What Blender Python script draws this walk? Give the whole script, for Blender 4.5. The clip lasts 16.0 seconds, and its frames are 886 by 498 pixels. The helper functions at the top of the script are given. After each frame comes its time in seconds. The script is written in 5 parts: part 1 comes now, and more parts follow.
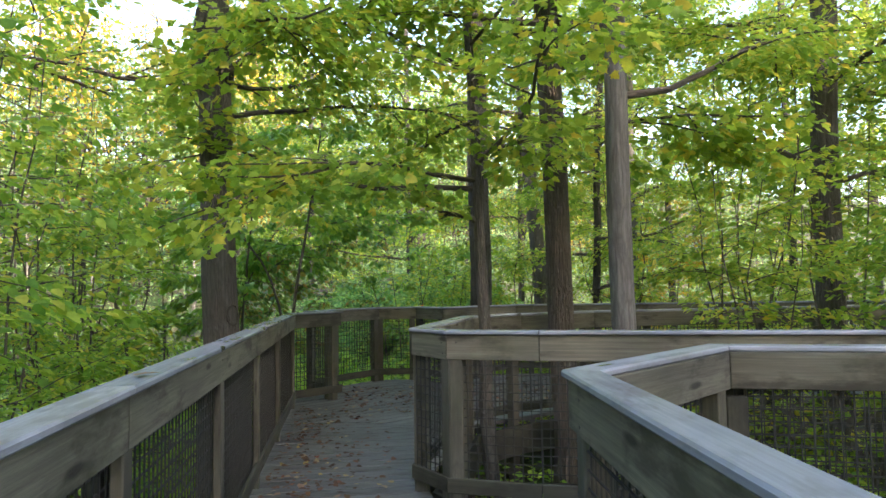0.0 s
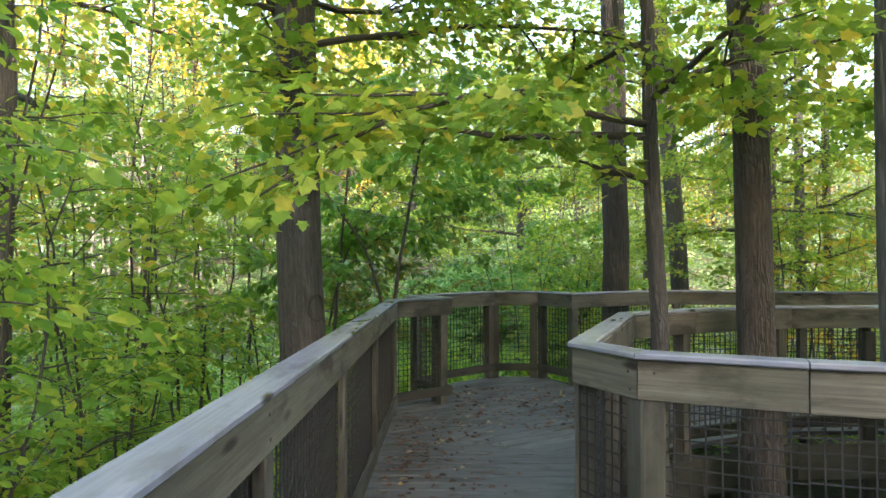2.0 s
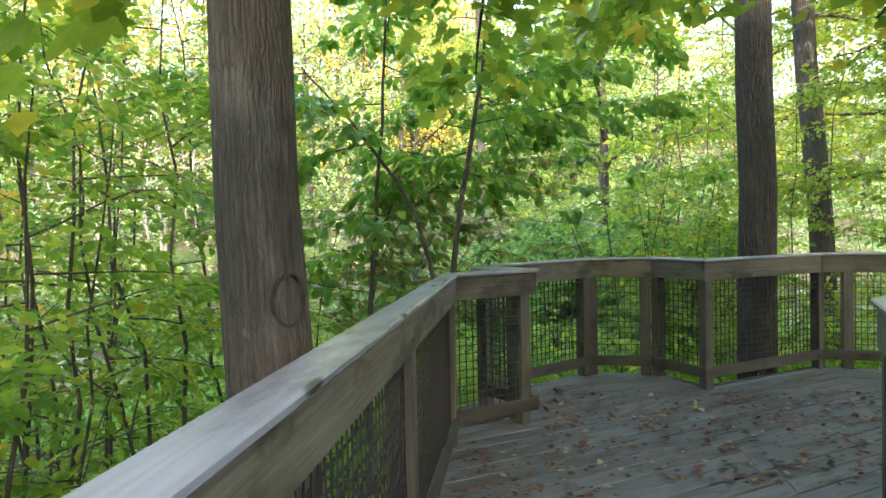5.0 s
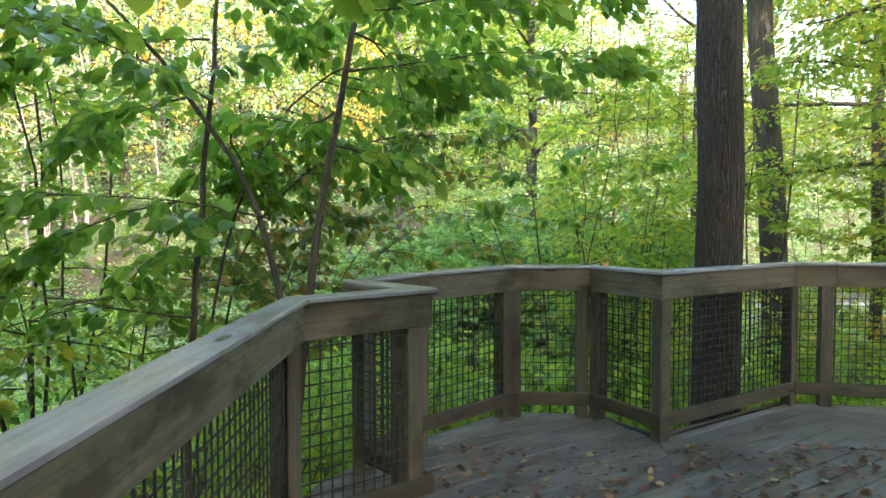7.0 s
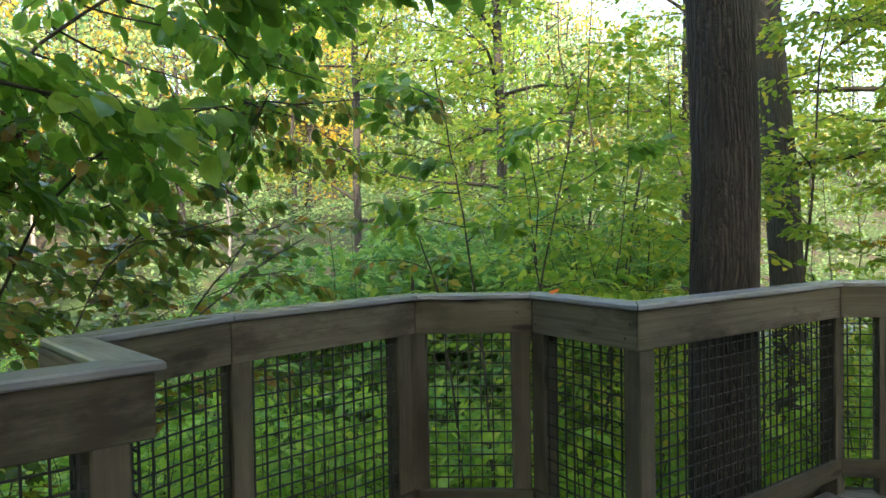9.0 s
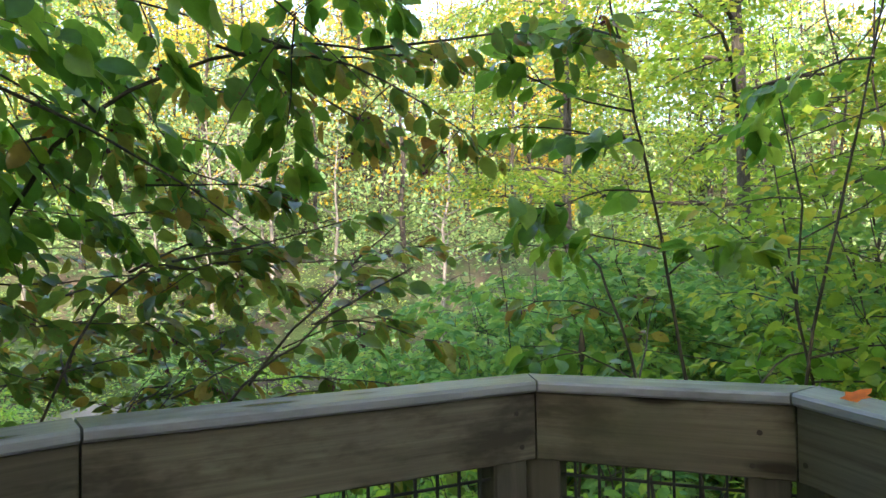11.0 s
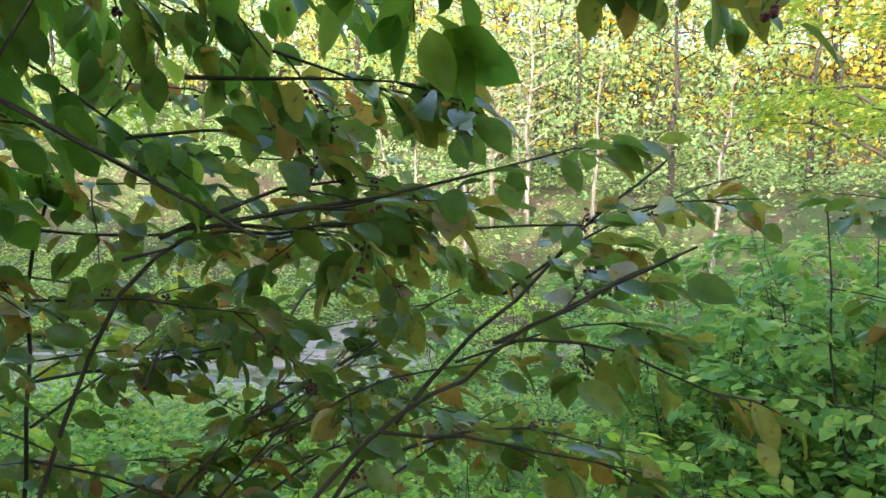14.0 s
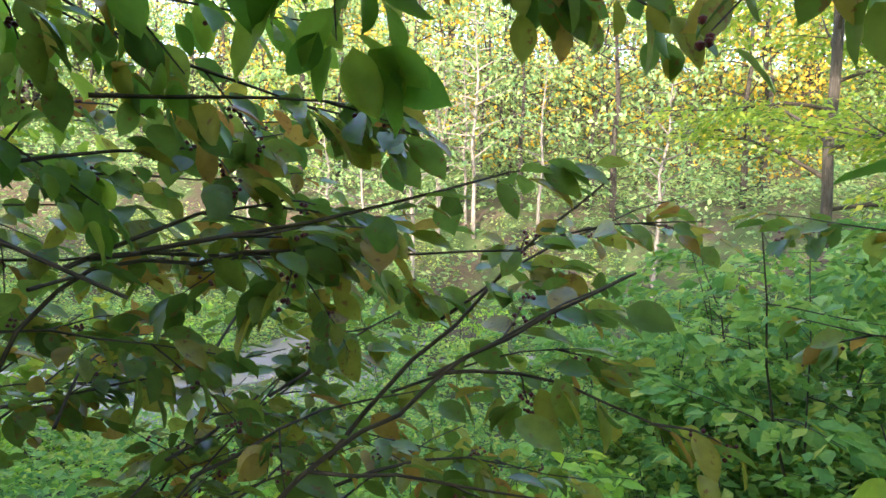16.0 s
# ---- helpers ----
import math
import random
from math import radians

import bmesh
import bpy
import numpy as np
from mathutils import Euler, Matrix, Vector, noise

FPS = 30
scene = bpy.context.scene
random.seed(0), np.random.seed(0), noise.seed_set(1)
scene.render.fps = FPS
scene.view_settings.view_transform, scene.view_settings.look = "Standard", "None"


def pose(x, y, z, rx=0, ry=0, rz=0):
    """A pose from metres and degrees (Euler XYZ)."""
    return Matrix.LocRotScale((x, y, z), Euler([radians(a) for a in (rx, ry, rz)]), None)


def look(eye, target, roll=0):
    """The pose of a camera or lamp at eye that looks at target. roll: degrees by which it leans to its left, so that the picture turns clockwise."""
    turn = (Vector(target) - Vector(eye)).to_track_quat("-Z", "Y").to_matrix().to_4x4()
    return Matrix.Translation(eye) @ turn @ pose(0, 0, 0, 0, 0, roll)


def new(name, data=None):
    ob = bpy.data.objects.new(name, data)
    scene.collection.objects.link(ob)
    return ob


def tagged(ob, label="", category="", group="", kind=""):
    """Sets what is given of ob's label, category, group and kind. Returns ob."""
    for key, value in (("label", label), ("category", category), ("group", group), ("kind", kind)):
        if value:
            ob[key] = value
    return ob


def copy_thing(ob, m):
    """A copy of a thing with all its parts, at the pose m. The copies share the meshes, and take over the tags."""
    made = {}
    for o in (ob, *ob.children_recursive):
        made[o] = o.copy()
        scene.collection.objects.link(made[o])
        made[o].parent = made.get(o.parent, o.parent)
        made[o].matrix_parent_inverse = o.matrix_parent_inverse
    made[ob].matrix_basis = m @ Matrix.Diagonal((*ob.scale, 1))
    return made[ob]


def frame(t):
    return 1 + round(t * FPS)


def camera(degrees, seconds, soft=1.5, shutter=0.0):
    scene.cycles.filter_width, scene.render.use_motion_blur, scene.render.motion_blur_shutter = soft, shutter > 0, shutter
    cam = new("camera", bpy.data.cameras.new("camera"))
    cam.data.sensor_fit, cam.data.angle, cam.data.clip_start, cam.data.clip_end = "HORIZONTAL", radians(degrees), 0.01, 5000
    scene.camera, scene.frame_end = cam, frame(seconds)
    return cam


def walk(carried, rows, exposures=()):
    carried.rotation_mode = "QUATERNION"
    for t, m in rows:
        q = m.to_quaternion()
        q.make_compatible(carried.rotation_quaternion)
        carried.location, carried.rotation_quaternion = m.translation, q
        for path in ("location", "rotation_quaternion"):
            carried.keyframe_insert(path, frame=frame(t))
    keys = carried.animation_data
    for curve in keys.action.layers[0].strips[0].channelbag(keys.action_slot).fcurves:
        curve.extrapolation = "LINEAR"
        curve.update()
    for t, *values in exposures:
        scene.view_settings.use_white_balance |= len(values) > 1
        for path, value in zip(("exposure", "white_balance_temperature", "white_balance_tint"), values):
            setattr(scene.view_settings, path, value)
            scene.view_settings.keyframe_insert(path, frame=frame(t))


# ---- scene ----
cam = camera(65.6, 16.0)

PATH = [
    (0, (-0.148, 1.471, 1.329), (0.127, 3.448, 1.444), -0.8),
    (0.5, (-0.211, 1.877, 1.358), (0.082, 3.852, 1.473), -0.7),
    (1, (-0.192, 2.28, 1.37), (0.049, 4.263, 1.475), -0.5),
    (1.5, (-0.218, 2.681, 1.349), (-0.151, 4.677, 1.453), 0.0),
    (2, (-0.265, 3.069, 1.408), (-0.281, 5.068, 1.451), -0.0),
    (2.5, (-0.292, 3.447, 1.389), (-0.371, 5.445, 1.389), -0.4),
    (3, (-0.333, 3.746, 1.392), (-0.503, 5.739, 1.367), -0.7),
    (3.2, (-0.357, 3.836, 1.401), (-0.536, 5.828, 1.374), -0.9),
    (5.3, (-0.355, 5.49, 1.342), (-0.571, 7.478, 1.285), -1.2),
    (5.5, (-0.315, 5.652, 1.368), (-0.497, 7.643, 1.306), -1.0),
    (6, (-0.328, 6.044, 1.338), (-0.403, 8.041, 1.255), -0.9),
    (6.5, (-0.277, 6.422, 1.367), (-0.278, 8.42, 1.289), -0.5),
    (7, (-0.168, 6.807, 1.394), (-0.176, 8.805, 1.308), -0.1),
    (7.5, (-0.122, 7.284, 1.391), (-0.031, 9.28, 1.298), 0.1),
    (8, (0.024, 7.67, 1.344), (0.137, 9.665, 1.28), -0.8),
    (8.2, (0.107, 7.819, 1.366), (0.244, 9.813, 1.295), -0.8),
    (10.3, (0.678, 9.546, 1.312), (0.335, 11.516, 1.358), -1.7),
    (10.5, (0.658, 9.689, 1.325), (0.274, 11.651, 1.381), -1.7),
    (11, (0.617, 10.049, 1.327), (-0.021, 11.944, 1.385), -0.8),
    (11.5, (0.568, 10.357, 1.336), (-0.239, 12.187, 1.37), -0.3),
    (12, (0.481, 10.694, 1.383), (-0.395, 12.492, 1.389), 0.0),
    (12.5, (0.435, 10.932, 1.386), (-0.634, 12.622, 1.348), 0.6),
    (13, (0.348, 11.076, 1.384), (-1.0, 12.547, 1.256), 2.0),
    (13.5, (0.174, 11.154, 1.418), (-1.251, 12.55, 1.267), 1.8),
    (14, (0.111, 11.247, 1.421), (-1.169, 12.776, 1.27), 1.7),
    (14.5, (0.143, 11.362, 1.444), (-0.728, 13.155, 1.29), 2.3),
    (15, (0.148, 11.382, 1.451), (-0.625, 13.221, 1.311), 1.9),
    (15.5, (0.13, 11.365, 1.454), (-0.709, 13.177, 1.333), 1.4),
    (16, (0.091, 11.317, 1.449), (-1.071, 12.941, 1.336), 1.7),
]
walk(cam, [(t, look(eye, target, roll)) for t, eye, target, roll in PATH],
     exposures=[(0, 2.8, 6500, 20), (3, 3.22, 6500, 20), (6, 3.35, 6500, 20), (7, 3.35, 6500, 20), (8.2, 2.95, 6500, 20), (11, 2.8, 6500, 20), (13, 3.1, 6500, 20), (14.5, 3.05, 6500, 20), (15.5, 2.92, 6500, 20), (16, 3.02, 6500, 20)])

# ---- sky, sun and exposure ----
SUN_ELEV, SUN_AZ = 14.0, 165.0      # degrees; azimuth clockwise from +y, where the sun stands
world = bpy.data.worlds.new("sky")
scene.world = world
world.use_nodes = True
wn = world.node_tree
sky = wn.nodes.new("ShaderNodeTexSky")
sky.sky_type = 'NISHITA'
sky.sun_disc = False
sky.sun_elevation = radians(SUN_ELEV)
sky.sun_rotation = radians(SUN_AZ)
sky.air_density, sky.dust_density, sky.ozone_density = 1.0, 2.5, 1.0
bg = wn.nodes["Background"]
bg.inputs["Strength"].default_value = 0.15
wn.links.new(sky.outputs[0], bg.inputs["Color"])

sun = new("sun", bpy.data.lights.new("sun", 'SUN'))
sun.data.energy, sun.data.angle, sun.data.color = 2.0, radians(0.6), (1.0, 0.86, 0.66)
_a = radians(SUN_AZ)
_s = Vector((math.sin(_a) * math.cos(radians(SUN_ELEV)), math.cos(_a) * math.cos(radians(SUN_ELEV)), math.sin(radians(SUN_ELEV))))
sun.matrix_world = look(_s * 60, (0, 0, 0))


# ---- materials ----


def mat_new(name):
    m = bpy.data.materials.new(name)
    m.use_nodes = True
    nt = m.node_tree
    return m, nt, nt.nodes["Principled BSDF"]


def node(nt, kind, **values):
    n = nt.nodes.new(kind)
    for k, v in values.items():
        n.inputs[k].default_value = v
    return n


def ramp(nt, fac, stops):
    r = nt.nodes.new("ShaderNodeValToRGB")
    el = r.color_ramp.elements
    while len(el) < len(stops):
        el.new(0.5)
    for e, (p, c) in zip(el, stops):
        e.position, e.color = p, (*c, 1) if len(c) == 3 else c
    nt.links.new(fac, r.inputs["Fac"])
    return r.outputs["Color"]


def blend(nt, kind, fac, a, b):
    n = nt.nodes.new("ShaderNodeMix")
    n.data_type, n.blend_type = 'RGBA', kind
    for i, v in ((0, fac), (6, a), (7, b)):
        if isinstance(v, bpy.types.NodeSocket):
            nt.links.new(v, n.inputs[i])
        elif isinstance(v, (int, float)):
            n.inputs[i].default_value = v
        else:
            n.inputs[i].default_value = (*v, 1)
    return n.outputs[2]


def scaled(nt, source, sx, sy, sz):
    m = nt.nodes.new("ShaderNodeMapping")
    m.inputs["Scale"].default_value = (sx, sy, sz)
    nt.links.new(source, m.inputs["Vector"])
    return m.outputs[0]


def tex(nt, vec, scale, detail=4.0, rough=0.6, kind="ShaderNodeTexNoise"):
    n = nt.nodes.new(kind)
    n.inputs["Scale"].default_value = scale
    if kind == "ShaderNodeTexNoise":
        n.inputs["Detail"].default_value, n.inputs["Roughness"].default_value = detail, rough
    nt.links.new(vec, n.inputs["Vector"])
    return n.outputs[0]


def bump(nt, p, height, strength, dist):
    b = node(nt, "ShaderNodeBump", Strength=strength, Distance=dist)
    nt.links.new(height, b.inputs["Height"])
    nt.links.new(b.outputs[0], p.inputs["Normal"])


def wood(name, dark, light, stain, algae, algae_amount, rough=0.8, grain=0.5, uneven=0.8):
    """Weathered timber: the grain runs along the first UV axis (metres)."""
    m, nt, p = mat_new(name)
    uv = nt.nodes.new("ShaderNodeUVMap").outputs[0]
    oi = nt.nodes.new("ShaderNodeObjectInfo")
    off = nt.nodes.new("ShaderNodeVectorMath")
    off.operation = 'MULTIPLY_ADD'
    off.inputs[1].default_value = (1, 1, 1)
    shift = nt.nodes.new("ShaderNodeCombineXYZ")
    mul = nt.nodes.new("ShaderNodeMath")
    mul.operation, mul.inputs[1].default_value = 'MULTIPLY', 40.0
    nt.links.new(oi.outputs["Random"], mul.inputs[0])
    nt.links.new(mul.outputs[0], shift.inputs[0])
    nt.links.new(mul.outputs[0], shift.inputs[2])
    nt.links.new(uv, off.inputs[0])
    nt.links.new(shift.outputs[0], off.inputs[2])
    v = off.outputs[0]
    fibre = tex(nt, scaled(nt, v, 2.2, 85, 1), 1.0, 6, 0.7)
    band = tex(nt, scaled(nt, v, 0.9, 16, 1), 1.0, 3, 0.6)
    blot = tex(nt, scaled(nt, v, 2.6, 7, 1), 1.0, 5, 0.65)
    col = ramp(nt, fibre, [(0.25, dark), (0.72, light)])
    col = blend(nt, 'MULTIPLY', 0.7 * uneven, col, ramp(nt, band, [(0.3, (0.55, 0.52, 0.5)), (0.65, (1, 1, 1))]))
    col = blend(nt, 'MIX', ramp(nt, blot, [(0.5, (0, 0, 0)), (0.62, (0.92, 0.92, 0.92))]), col, stain)
    wide = tex(nt, scaled(nt, v, 1.1, 3.2, 1), 1.0, 4, 0.6)
    col = blend(nt, 'MULTIPLY', uneven, col, ramp(nt, wide, [(0.32, (0.5, 0.49, 0.47)), (0.5, (0.95, 0.94, 0.93)), (0.7, (1.2, 1.18, 1.15))]))
    if algae_amount:
        al = tex(nt, scaled(nt, v, 1.3, 4, 1), 1.0, 6, 0.7)
        col = blend(nt, 'MIX', ramp(nt, al, [(0.5, (0, 0, 0)), (0.75, (algae_amount,) * 3)]), col, algae)
    # knots
    vo = nt.nodes.new("ShaderNodeTexVoronoi")
    vo.inputs["Scale"].default_value = 1.0
    nt.links.new(scaled(nt, v, 2.3, 9, 1), vo.inputs["Vector"])
    col = blend(nt, 'MULTIPLY', ramp(nt, vo.outputs["Distance"], [(0.08, (0.95, 0.95, 0.95)), (0.17, (0, 0, 0))]), col, (0.16, 0.12, 0.09))
    tone = ramp(nt, oi.outputs["Random"], [(0.0, (0.82, 0.82, 0.83)), (0.5, (0.98, 0.96, 0.94)), (1.0, (1.2, 1.16, 1.1))])
    col = blend(nt, 'MULTIPLY', uneven, col, tone)
    nt.links.new(col, p.inputs["Base Color"])
    p.inputs["Roughness"].default_value = rough
    bump(nt, p, fibre, grain, 0.004)
    return m


def leaf_mat(name, stops, rough=0.36, glow=0.55, spots=None):
    """A leaf: reflects and lets light through. The tone changes from leaf to leaf."""
    m, nt, p = mat_new(name)
    g = nt.nodes.new("ShaderNodeNewGeometry")
    tc = nt.nodes.new("ShaderNodeTexCoord")
    col = ramp(nt, g.outputs["Random Per Island"], stops)
    n = tex(nt, tc.outputs["Object"], 26.0, 3, 0.6)
    col = blend(nt, 'MULTIPLY', 0.6, col, ramp(nt, n, [(0.3, (0.6, 0.62, 0.55)), (0.7, (1.15, 1.12, 1.0))]))
    if spots:
        n2 = tex(nt, tc.outputs["Object"], 55.0, 2, 0.5)
        col = blend(nt, 'MIX', ramp(nt, n2, [(0.62, (0, 0, 0)), (0.7, (0.8, 0.8, 0.8))]), col, spots)
    nt.links.new(col, p.inputs["Base Color"])
    p.inputs["Roughness"].default_value = rough
    p.inputs["Specular IOR Level"].default_value = 0.2 if rough > 0.3 else 0.55
    t = nt.nodes.new("ShaderNodeBsdfTranslucent")
    nt.links.new(blend(nt, 'MULTIPLY', 1.0, col, (2.05, 1.75, 1.25)), t.inputs["Color"])
    ms = node(nt, "ShaderNodeMixShader", Fac=glow)
    nt.links.new(p.outputs[0], ms.inputs[1])
    nt.links.new(t.outputs[0], ms.inputs[2])
    nt.links.new(ms.outputs[0], nt.nodes["Material Output"].inputs["Surface"])
    return m


def bark(name, dark, light, lichen, stretch=7.0, depth=0.012, scale=26.0, crack=0.6):
    m, nt, p = mat_new(name)
    v = nt.nodes.new("ShaderNodeUVMap").outputs[0]
    vor = nt.nodes.new("ShaderNodeTexVoronoi")
    vor.feature = 'DISTANCE_TO_EDGE'
    vor.inputs["Scale"].default_value = scale
    warp = nt.nodes.new("ShaderNodeTexNoise")
    warp.inputs["Scale"].default_value, warp.inputs["Detail"].default_value = 6.0, 4.0
    nt.links.new(v, warp.inputs["Vector"])
    nt.links.new(blend(nt, 'LINEAR_LIGHT', 0.05, scaled(nt, v, 1 / stretch, 1.6, 1), warp.outputs["Color"]), vor.inputs["Vector"])
    fine = tex(nt, scaled(nt, v, 4, 40, 1), 1.0, 6, 0.7)
    patch = tex(nt, scaled(nt, v, 2.0, 5, 1), 1.0, 5, 0.6)
    ridge = ramp(nt, vor.outputs["Distance"], [(0.0, (0, 0, 0)), (0.35, (1, 1, 1))])
    col = ramp(nt, fine, [(0.3, dark), (0.7, light)])
    col = blend(nt, 'MULTIPLY', crack, col, ramp(nt, vor.outputs["Distance"], [(0.0, (0.4, 0.38, 0.36)), (0.16, (1, 1, 1))]))
    spot = tex(nt, scaled(nt, v, 9, 22, 1), 1.0, 3, 0.5)
    col = blend(nt, 'MIX', ramp(nt, spot, [(0.66, (0, 0, 0)), (0.72, (0.55, 0.55, 0.55))]), col, lichen)
    col = blend(nt, 'MIX', ramp(nt, patch, [(0.55, (0, 0, 0)), (0.75, (0.6, 0.6, 0.6))]), col, lichen)
    nt.links.new(col, p.inputs["Base Color"])
    p.inputs["Roughness"].default_value = 0.9
    h = blend(nt, 'ADD', 0.35, ridge, fine)
    bump(nt, p, h, 0.9, depth)
    return m


# the pale blue in the cap colour stands for sky sheen on grey wood
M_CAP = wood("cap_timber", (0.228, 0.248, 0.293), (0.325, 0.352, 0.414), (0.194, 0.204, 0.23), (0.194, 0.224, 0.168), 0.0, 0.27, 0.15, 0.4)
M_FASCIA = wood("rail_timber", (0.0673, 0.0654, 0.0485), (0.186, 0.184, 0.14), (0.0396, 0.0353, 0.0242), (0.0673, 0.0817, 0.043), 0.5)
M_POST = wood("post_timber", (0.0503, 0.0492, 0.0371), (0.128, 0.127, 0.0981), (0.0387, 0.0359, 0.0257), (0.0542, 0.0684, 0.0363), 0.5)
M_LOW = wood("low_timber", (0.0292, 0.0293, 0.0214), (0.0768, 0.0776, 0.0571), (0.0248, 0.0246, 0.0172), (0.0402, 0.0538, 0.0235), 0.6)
M_DECK = wood("deck_timber", (0.0792, 0.0833, 0.0859), (0.162, 0.17, 0.175), (0.0612, 0.061, 0.057), (0.0792, 0.0893, 0.0684), 0.3, 0.6, 0.5, 0.65)
M_BARK_GREY = bark("bark_grey", (0.03, 0.0275, 0.024), (0.125, 0.114, 0.098), (0.17, 0.18, 0.16), 5.0, 0.012, 26.0, 0.5)
M_BARK_DARK = bark("bark_dark", (0.016, 0.0145, 0.012), (0.092, 0.080, 0.066), (0.09, 0.094, 0.078), 8.0, 0.05, 20.0)
M_BARK_BROWN = bark("bark_brown", (0.045, 0.038, 0.03), (0.15, 0.128, 0.105), (0.16, 0.165, 0.14), 8.0, 0.03, 22.0)
M_BARK_PALE = bark("bark_pale", (0.0806, 0.0775, 0.0694), (0.155, 0.15, 0.136), (0.143, 0.155, 0.14), 4.0, 0.008, 10.0)
M_TWIG = bark("bark_twig", (0.045, 0.038, 0.03), (0.12, 0.10, 0.075), (0.12, 0.12, 0.09), 5.0, 0.004, 30.0)
M_WHITE = bark("bark_white", (0.15, 0.14, 0.12), (0.28, 0.262, 0.23), (0.4, 0.4, 0.34), 3.0, 0.01, 8.0)

M_MAPLE = leaf_mat("maple_leaf", [(0.0, (0.121, 0.247, 0.0403)), (0.5, (0.232, 0.38, 0.0633)), (0.85, (0.363, 0.457, 0.0805)), (1.0, (0.524, 0.457, 0.0805))])
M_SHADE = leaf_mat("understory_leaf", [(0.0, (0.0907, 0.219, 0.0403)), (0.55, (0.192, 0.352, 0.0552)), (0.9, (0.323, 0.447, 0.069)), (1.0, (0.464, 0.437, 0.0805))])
M_GOLD = leaf_mat("golden_leaf", [(0.0, (0.198, 0.252, 0.036)), (0.5, (0.36, 0.324, 0.0405)), (0.85, (0.504, 0.36, 0.036)), (1.0, (0.522, 0.27, 0.036))])
M_DOG = leaf_mat("dogwood_leaf", [(0.0, (0.0794, 0.18, 0.0475)), (0.55, (0.167, 0.279, 0.0665)), (0.82, (0.283, 0.306, 0.0665)), (0.95, (0.333, 0.243, 0.0665)), (1.0, (0.297, 0.162, 0.057))], 0.26, 0.42, (0.176, 0.099, 0.0475))
M_BROAD = leaf_mat("broad_leaf", [(0.0, (0.078, 0.217, 0.0382)), (0.6, (0.156, 0.332, 0.0553)), (1.0, (0.277, 0.419, 0.068))], 0.28, 0.5)
M_HERB = leaf_mat("herb_leaf", [(0.0, (0.0938, 0.256, 0.088)), (0.5, (0.198, 0.4, 0.125)), (0.9, (0.32, 0.492, 0.139)), (1.0, (0.486, 0.554, 0.151))], 0.4, 0.42)
M_LIME = leaf_mat("low_plant_leaf", [(0.0, (0.146, 0.347, 0.0665)), (0.5, (0.261, 0.493, 0.0855)), (0.9, (0.397, 0.598, 0.095)), (1.0, (0.522, 0.63, 0.114))], 0.4, 0.42)
# far greens: added blue paints distance haze; M_FAR is also lightened for it
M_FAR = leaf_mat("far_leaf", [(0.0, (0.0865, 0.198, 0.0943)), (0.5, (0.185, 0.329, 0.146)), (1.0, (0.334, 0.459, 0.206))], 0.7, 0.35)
M_FARLIME = leaf_mat("far_lime_leaf", [(0.0, (0.0765, 0.153, 0.0644)), (0.5, (0.138, 0.234, 0.0966)), (1.0, (0.23, 0.315, 0.129))], 0.7, 0.4)
# gold leaf colour helps paint the low sunlight on the far trees
M_FARGOLD = leaf_mat("far_golden_leaf", [(0.0, (0.306, 0.275, 0.045)), (0.5, (0.468, 0.37, 0.05)), (1.0, (0.578, 0.389, 0.05))], 0.7, 0.4)
M_PALEWEED = leaf_mat("pale_weed_leaf", [(0.0, (0.17, 0.30, 0.09)), (0.5, (0.29, 0.42, 0.12)), (1.0, (0.44, 0.52, 0.16))], 0.5, 0.45)
M_DEAD = leaf_mat("fallen_leaf", [(0.0, (0.04, 0.024, 0.017)), (0.45, (0.104, 0.06, 0.0382)), (0.70, (0.152, 0.088, 0.0638)), (0.85, (0.208, 0.08, 0.0595)), (0.93, (0.36, 0.304, 0.23)), (1.0, (0.336, 0.256, 0.085))], 0.75, 0.1)

M_WIRE, _nt, _p = mat_new("coated_wire")
_p.inputs["Base Color"].default_value = (0.018, 0.019, 0.018, 1)
_p.inputs["Roughness"].default_value = 0.55
M_BERRY, _nt, _p = mat_new("berry_red")
_p.inputs["Base Color"].default_value = (0.11, 0.012, 0.02, 1)
_p.inputs["Roughness"].default_value = 0.3
M_IRON, _nt, _p = mat_new("nail_iron")
_p.inputs["Base Color"].default_value = (0.05, 0.045, 0.04, 1)
_p.inputs["Roughness"].default_value, _p.inputs["Metallic"].default_value = 0.6, 0.7

M_GROUND, _nt, _p = mat_new("forest_floor")
_tc = _nt.nodes.new("ShaderNodeTexCoord").outputs["Object"]
_c = ramp(_nt, tex(_nt, _tc, 7.0, 8, 0.7), [(0.3, (0.035, 0.028, 0.02)), (0.55, (0.085, 0.065, 0.04)), (0.75, (0.15, 0.11, 0.065))])
_c = blend(_nt, 'MIX', ramp(_nt, tex(_nt, _tc, 0.6, 6, 0.65), [(0.42, (0, 0, 0)), (0.58, (1, 1, 1))]), _c, ramp(_nt, tex(_nt, _tc, 12.0, 6, 0.7), [(0.3, (0.03, 0.06, 0.015)), (0.7, (0.10, 0.16, 0.04))]))
_nt.links.new(_c, _p.inputs["Base Color"])
_p.inputs["Roughness"].default_value = 0.95
bump(_nt, _p, tex(_nt, _tc, 18.0, 8, 0.7), 0.8, 0.06)

